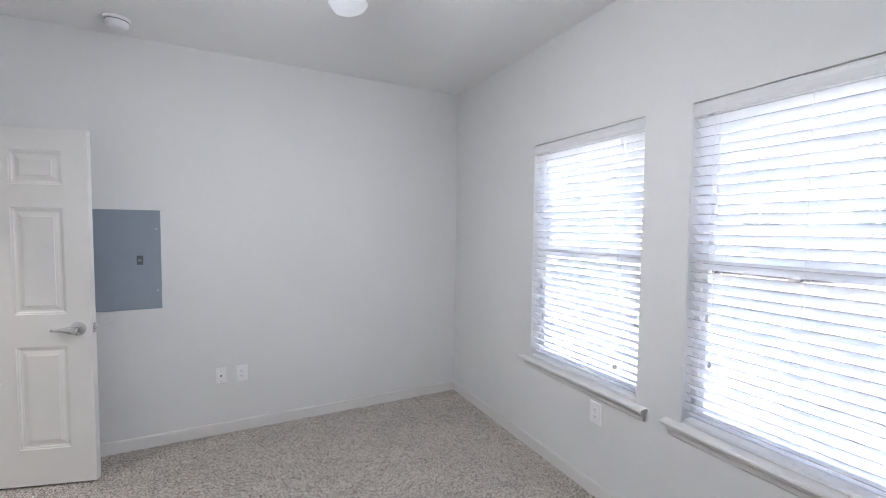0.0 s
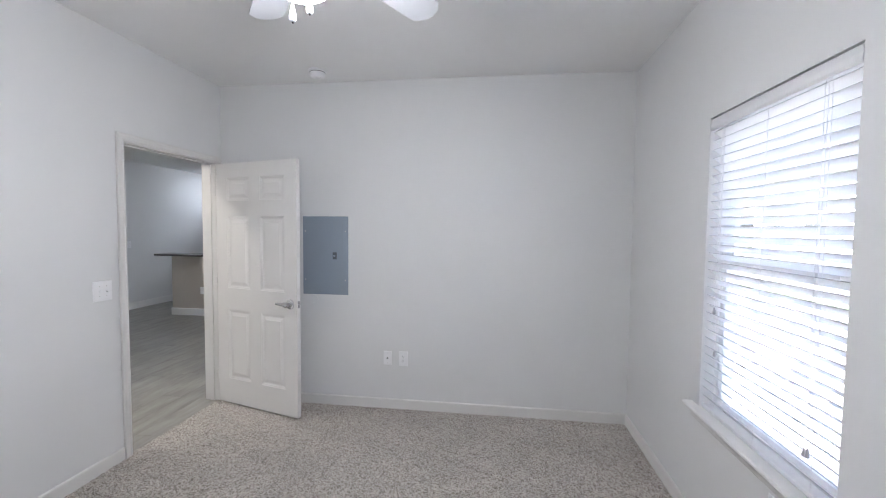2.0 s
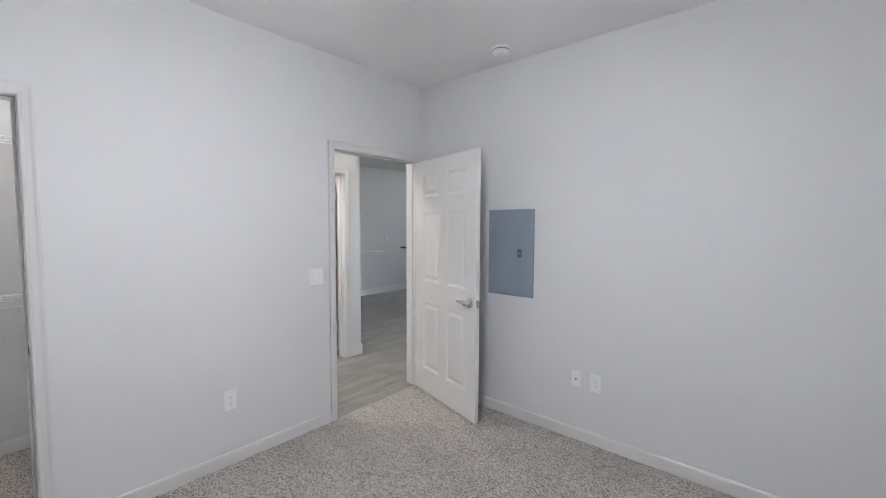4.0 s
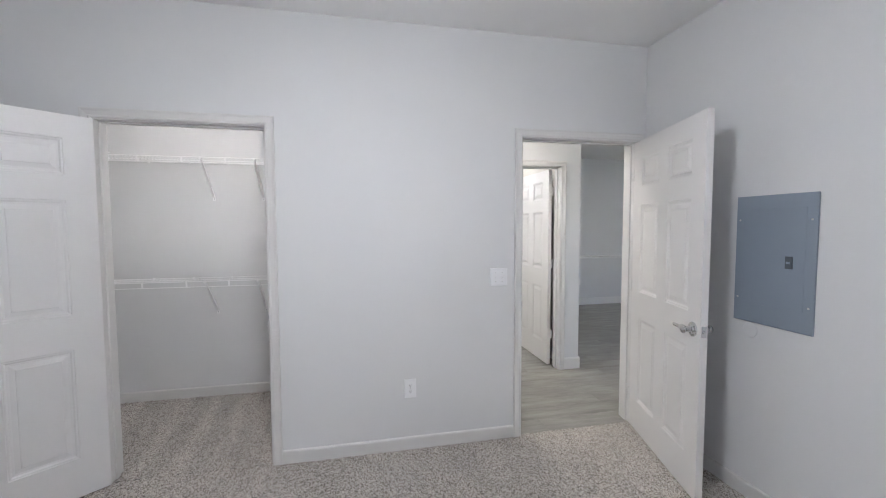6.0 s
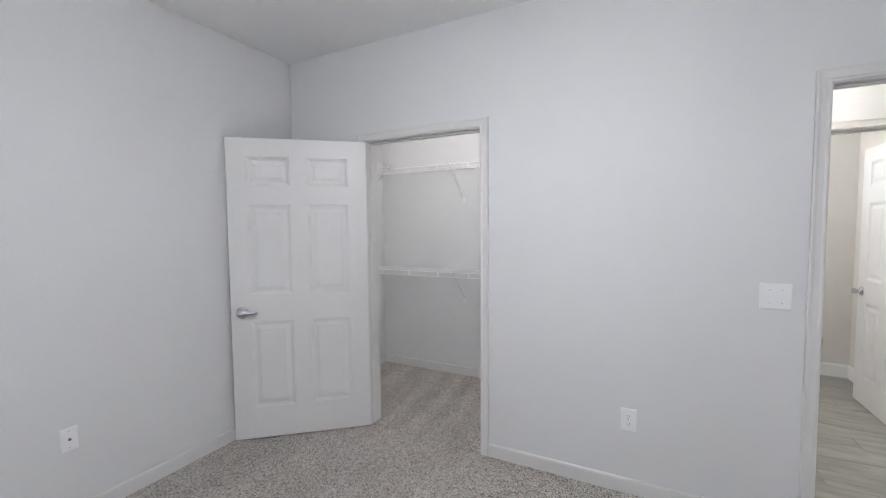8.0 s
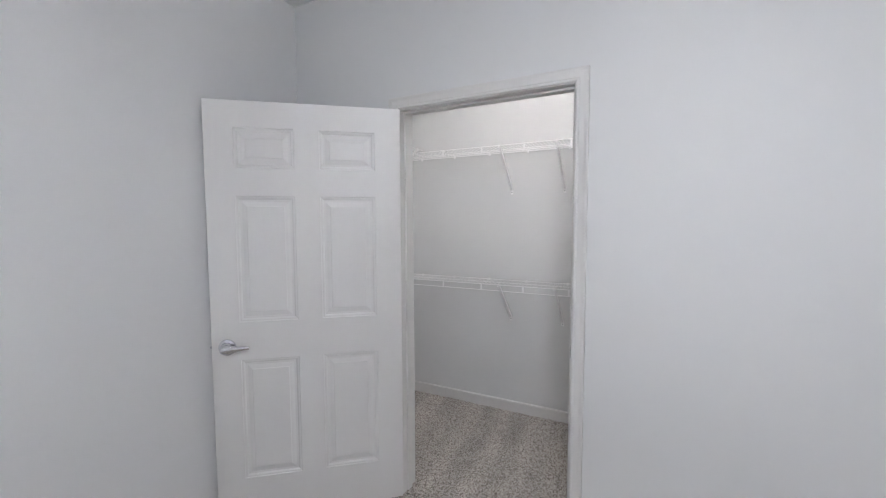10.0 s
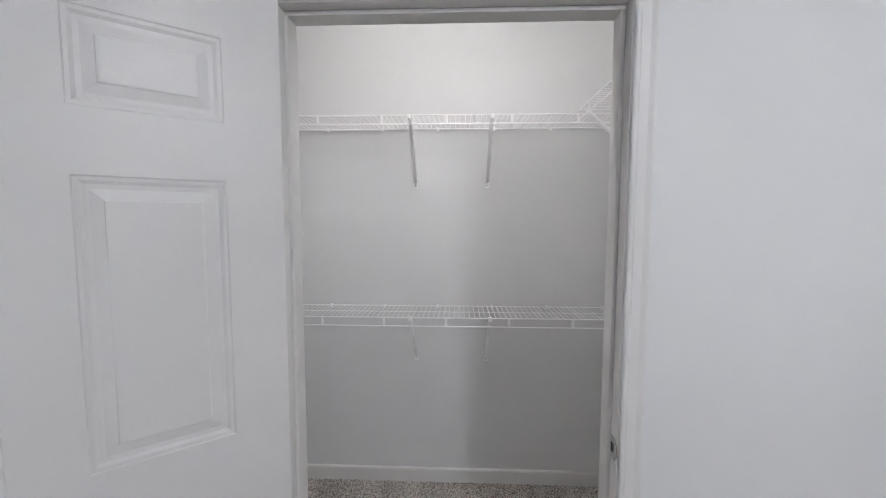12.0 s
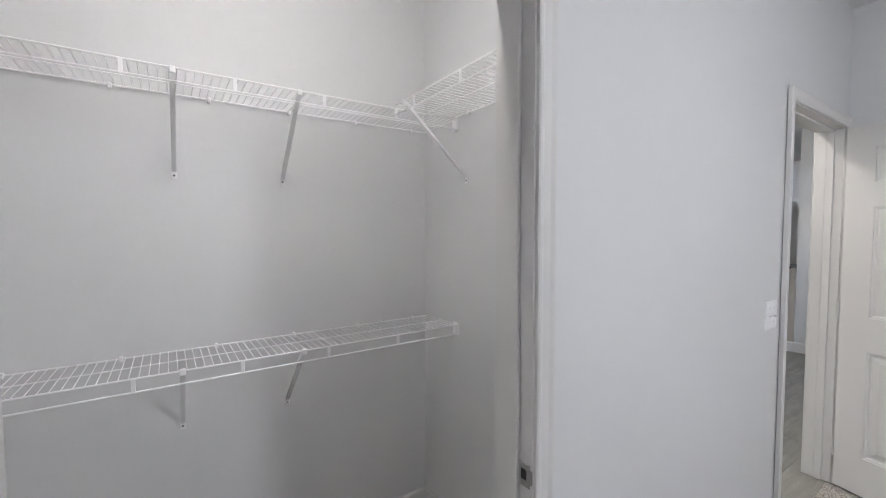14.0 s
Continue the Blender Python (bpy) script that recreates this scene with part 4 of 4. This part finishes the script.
fr = thing("refrigerator", "black top-freezer refrigerator against the kitchen wall", "refrigerator")
box_part("body", (-5.03, 8.66, 0.02), (-4.28, 9.45, 1.63), M_BLACK, fr, 0.008)
box_part("freezer_door", (-5.03, 8.60, 1.17), (-4.28, 8.655, 1.63), M_BLACK, fr, 0.01, segs=2)
box_part("fridge_door", (-5.03, 8.60, 0.08), (-4.28, 8.655, 1.16), M_BLACK, fr, 0.01, segs=2)
for z0, z1 in ((1.20, 1.50), (0.62, 1.12)):
    bm = bmesh.new()
    add_tube(bm, [(-4.98, 8.60, z0), (-4.98, 8.555, z0 + 0.03), (-4.98, 8.555, z1 - 0.03), (-4.98, 8.60, z1)], 0.011, 8)
    part("handle", bm, M_BLACK, fr, "", True)
uc = thing("wall_cabinet", "dark brown wooden cabinet above the refrigerator", "cabinet")
box_part("body", (-4.85, 8.62, 1.66), (-3.20, 9.598, 2.02), M_CAB, uc, 0.003)
for k in range(4):
    box_part("door", (-4.84 + k * 0.41, 8.60, 1.67), (-4.44 + k * 0.41, 8.619, 2.01), M_CAB, uc, 0.004)

kl = thing("kitchen_light", "long lit fluorescent fixture on the kitchen ceiling", "ceiling light")
box_part("frame", (-4.92, 8.60, 2.653), (-3.62, 8.98, 2.671), M_FAN, kl, 0.003)
box_part("diffuser", (-4.90, 8.62, 2.583), (-3.64, 8.96, 2.654), M_KLAMP, kl, 0.02, "lit white acrylic diffuser", 2)

lw = thing("window_3", "white window of the living room", "window", kind="structure")
bm = bmesh.new()
u0, u1, z0, z1 = LIVWIN
lx = WEST - 0.06
for lo, hi in (((u0, z0), (u1, z0 + 0.05)), ((u0, z1 - 0.05), (u1, z1)), ((u0, z0 + 0.05), (u0 + 0.05, z1 - 0.05)), ((u1 - 0.05, z0 + 0.05), (u1, z1 - 0.05)), ((u0 + 0.05, 1.33), (u1 - 0.05, 1.37))):
    add_box(bm, (lx - 0.03, lo[0], lo[1]), (lx + 0.03, hi[0], hi[1]), 0.003)
part("window_frame", bm, M_VINYL_FRAME, lw)
lp = box_part("pane", (lx - 0.002, u0 + 0.05, z0 + 0.05), (lx + 0.002, u1 - 0.05, z1 - 0.05), M_GLASS, lw, 0)
lp.visible_shadow = False


# ---- outdoors ----
def make_ground():
    m, n, l, b = material("grass_ground", (0.1, 0.13, 0.06), 0.95)
    v = coords(n, l, "World")
    l.new(ramp(n, l, noise_tex(n, l, v, 3.0, 8, 0.7), [(0.3, (0.05, 0.075, 0.03)), (0.7, (0.13, 0.16, 0.08))]), b.inputs["Base Color"])
    return m


tagged(box_part("ground", (-400, -400, -0.5), (400, 400, -0.2), make_ground(), bevel=0), "lawn around the building", "ground", kind="structure")
M_CONC = paint("concrete_paving", (0.42, 0.41, 0.39), 0.85, 0.12, 0.4, 90)
tagged(box_part("pavement", (2.9, -25, -0.198), (8.6, 30, -0.12), M_CONC, bevel=0.01), "pale concrete walk outside the windows", "pavement", kind="structure")
M_SIDING = paint("pale_siding", (0.72, 0.70, 0.66), 0.6, 0.04, 0.2, 40)
M_ROOF = paint("roof_shingle", (0.16, 0.15, 0.14), 0.9, 0.2, 0.6, 30)
house = thing("apartment_building", "pale two-storey apartment building across the parking lot", "building")
HX = 24.0
box_part("wall", (HX, -30, -0.2), (HX + 10, 40, 6.0), M_SIDING, house, 0.02)
bm = bmesh.new()
for k in range(30):
    add_box(bm, (HX - 0.025, -30, -0.1 + k * 0.2), (HX, 40, 0.085 + k * 0.2))
tagged(part("siding", bm, M_SIDING, house), "lapped pale siding boards", kind="stuff")
bm = bmesh.new()
extrude_profile(bm, [(HX - 0.7, 5.95), (HX + 5, 8.8), (HX + 10.7, 5.95), (HX + 10.7, 5.8), (HX - 0.7, 5.8)], lambda p, q, s: (p, s, q), -30.5, 40.5)
part("roof", bm, M_ROOF, house)
M_OUTGLASS = material("dark_window_glass", (0.05, 0.06, 0.07), 0.08)[0]
for k in range(16):
    y = -28 + k * 4.3
    for z in (1.3, 4.0):
        wv = box_part("window", (HX - 0.06, y, z), (HX - 0.028, y + 1.8, z + 1.5), M_VINYL_FRAME, house, 0.008)
        box_part("pane", (HX - 0.07, y + 0.08, z + 0.08), (HX - 0.062, y + 0.86, z + 1.42), M_OUTGLASS, wv, 0)
        box_part("pane", (HX - 0.07, y + 0.94, z + 0.08), (HX - 0.062, y + 1.72, z + 1.42), M_OUTGLASS, wv, 0)
M_ASPHALT = paint("asphalt", (0.11, 0.11, 0.11), 0.9, 0.15, 0.6, 60)
tagged(box_part("road", (9.4, -60, -0.198), (21.5, 70, -0.16), M_ASPHALT, bevel=0.01), "grey asphalt parking lot", "road", kind="structure")


# a parked car: body with a rounded cabin, glass, wheels and lamps
M_CARPAINT = material("silver_white_paint", (0.62, 0.63, 0.64), 0.25)[0]
M_TYRE = material("tyre_rubber", (0.02, 0.02, 0.02), 0.8)[0]


def parked_car(x, y, turn):
    c = thing("car", "silver-white saloon car parked in the lot", "car", "parked cars", m=pose(x, y, -0.16, 0, 0, turn))
    side = [(-2.2, 0.35), (-2.25, 0.62), (-2.1, 0.85), (-1.55, 0.93), (-1.0, 0.97), (1.05, 0.95), (1.75, 0.86), (2.15, 0.72), (2.25, 0.5), (2.2, 0.33)]
    bm = bmesh.new()
    extrude_profile(bm, side, lambda p, q, s: (p, s, q), -0.86, 0.86)
    bmesh.ops.bevel(bm, geom=[e for e in bm.edges if abs(e.verts[0].co.y - e.verts[1].co.y) < 0.01], offset=0.06, segments=2, affect='EDGES')
    part("body", bm, M_CARPAINT, c, "", True)
    cab = [(-1.62, 0.93), (-1.0, 1.36), (-0.55, 1.43), (0.25, 1.41), (0.62, 1.30), (1.25, 0.94)]
    bm = bmesh.new()
    extrude_profile(bm, cab, lambda p, q, s: (p, s * (1 - 0.22 * (q - 0.93)), q), -0.78, 0.78)
    part("cabin", bm, M_CARPAINT, c, "", True)
    win = [[(-1.25, 0.99), (-0.85, 1.30), (-0.50, 1.36), (-0.42, 1.36), (-0.42, 0.99)], [(-0.33, 0.99), (-0.33, 1.36), (0.22, 1.34), (0.50, 1.25), (0.95, 0.99)]]
    for sgn in (-1, 1):
        for w in win:
            bm = bmesh.new()
            extrude_profile(bm, w, lambda p, q, s: (p, sgn * (0.782 + s) * (1 - 0.22 * (q - 0.93)) + sgn * 0.004, q), 0.0, 0.006)
            part("side_window", bm, M_OUTGLASS, c)
    for wx in (-1.35, 1.38):
        for sgn in (-1, 1):
            bm = bmesh.new()
            add_lathe(bm, [(0.20, -0.11), (0.31, -0.11), (0.325, -0.07), (0.325, 0.07), (0.31, 0.11), (0.20, 0.11)], (wx, sgn * 0.78, 0.325), 24, "y")
            wh = part("wheel", bm, M_TYRE, c, "", True)
            bm = bmesh.new()
            add_lathe(bm, [(0.20, -0.09), (0.20, 0.09), (0.05, 0.095), (0.001, 0.095)], (wx, sgn * 0.80, 0.325), 20, "y")
            part("rim", bm, M_STEEL, wh)
    for sgn in (-1, 1):
        box_part("headlight", (2.12, sgn * 0.62 - 0.16, 0.58), (2.24, sgn * 0.62 + 0.16, 0.72), M_VINYL_FRAME, c, 0.02)
    return c


parked_car(18.0, 8.6, 90)
parked_car(18.2, -3.0, 90)

fence = thing("patio_fence", "low white railing with grey panels outside the window", "fence")
M_FENCE = paint("grey_fence_panel", (0.38, 0.38, 0.40), 0.7, 0.05)
for k in range(7):
    y = -1.6 + k * 1.3
    box_part("post", (4.95, y, -0.13), (5.04, y + 0.09, 0.62), M_VINYL_FRAME, fence, 0.006)
    if k < 6:
        box_part("panel", (4.98, y + 0.095, -0.08), (5.01, y + 1.295, 0.52), M_FENCE, fence, 0.004)
        box_part("rail", (4.965, y + 0.092, 0.53), (5.025, y + 1.298, 0.58), M_VINYL_FRAME, fence, 0.006)

# ---- vinyl planks ----
tagged(box_part("floor_hall", (FAR_W, CLO_R + WALL, -0.06), (WEST - 0.012, FAR_N, -0.006), M_VINYL_BASE, bevel=0), "grey-brown wood-look vinyl plank floor", "floor", kind="structure")
floor_ob = bpy.data.objects["floor_hall"]
PL, PW = 1.22, 0.18
bm = bmesh.new()
add_box(bm, (-PW / 2 + 0.0008, -PL / 2 + 0.0008, -0.005), (PW / 2 - 0.0008, PL / 2 - 0.0008, 0.0), 0.0008)
plank_me = mesh_of("plank", bm, M_VINYL)
rng = random.Random(11)
col = 0
x = WEST - 0.012 - PW / 2
while x > FAR_W:
    y = CLO_R + WALL - rng.uniform(0, PL)
    while y < FAR_N + PL / 2:
        lo, hi = max(y - PL / 2, CLO_R + WALL), min(y + PL / 2, FAR_N)
        if hi - lo > 0.03:
            if hi - lo > PL - 0.001:
                p = part("plank", plank_me, None, floor_ob)
            else:
                p = part("plank", plank_me, None, floor_ob)
                p.scale = (1, (hi - lo) / PL, 1)
            p.location = (x, (lo + hi) / 2, 0.0)
        y += PL
    x -= PW
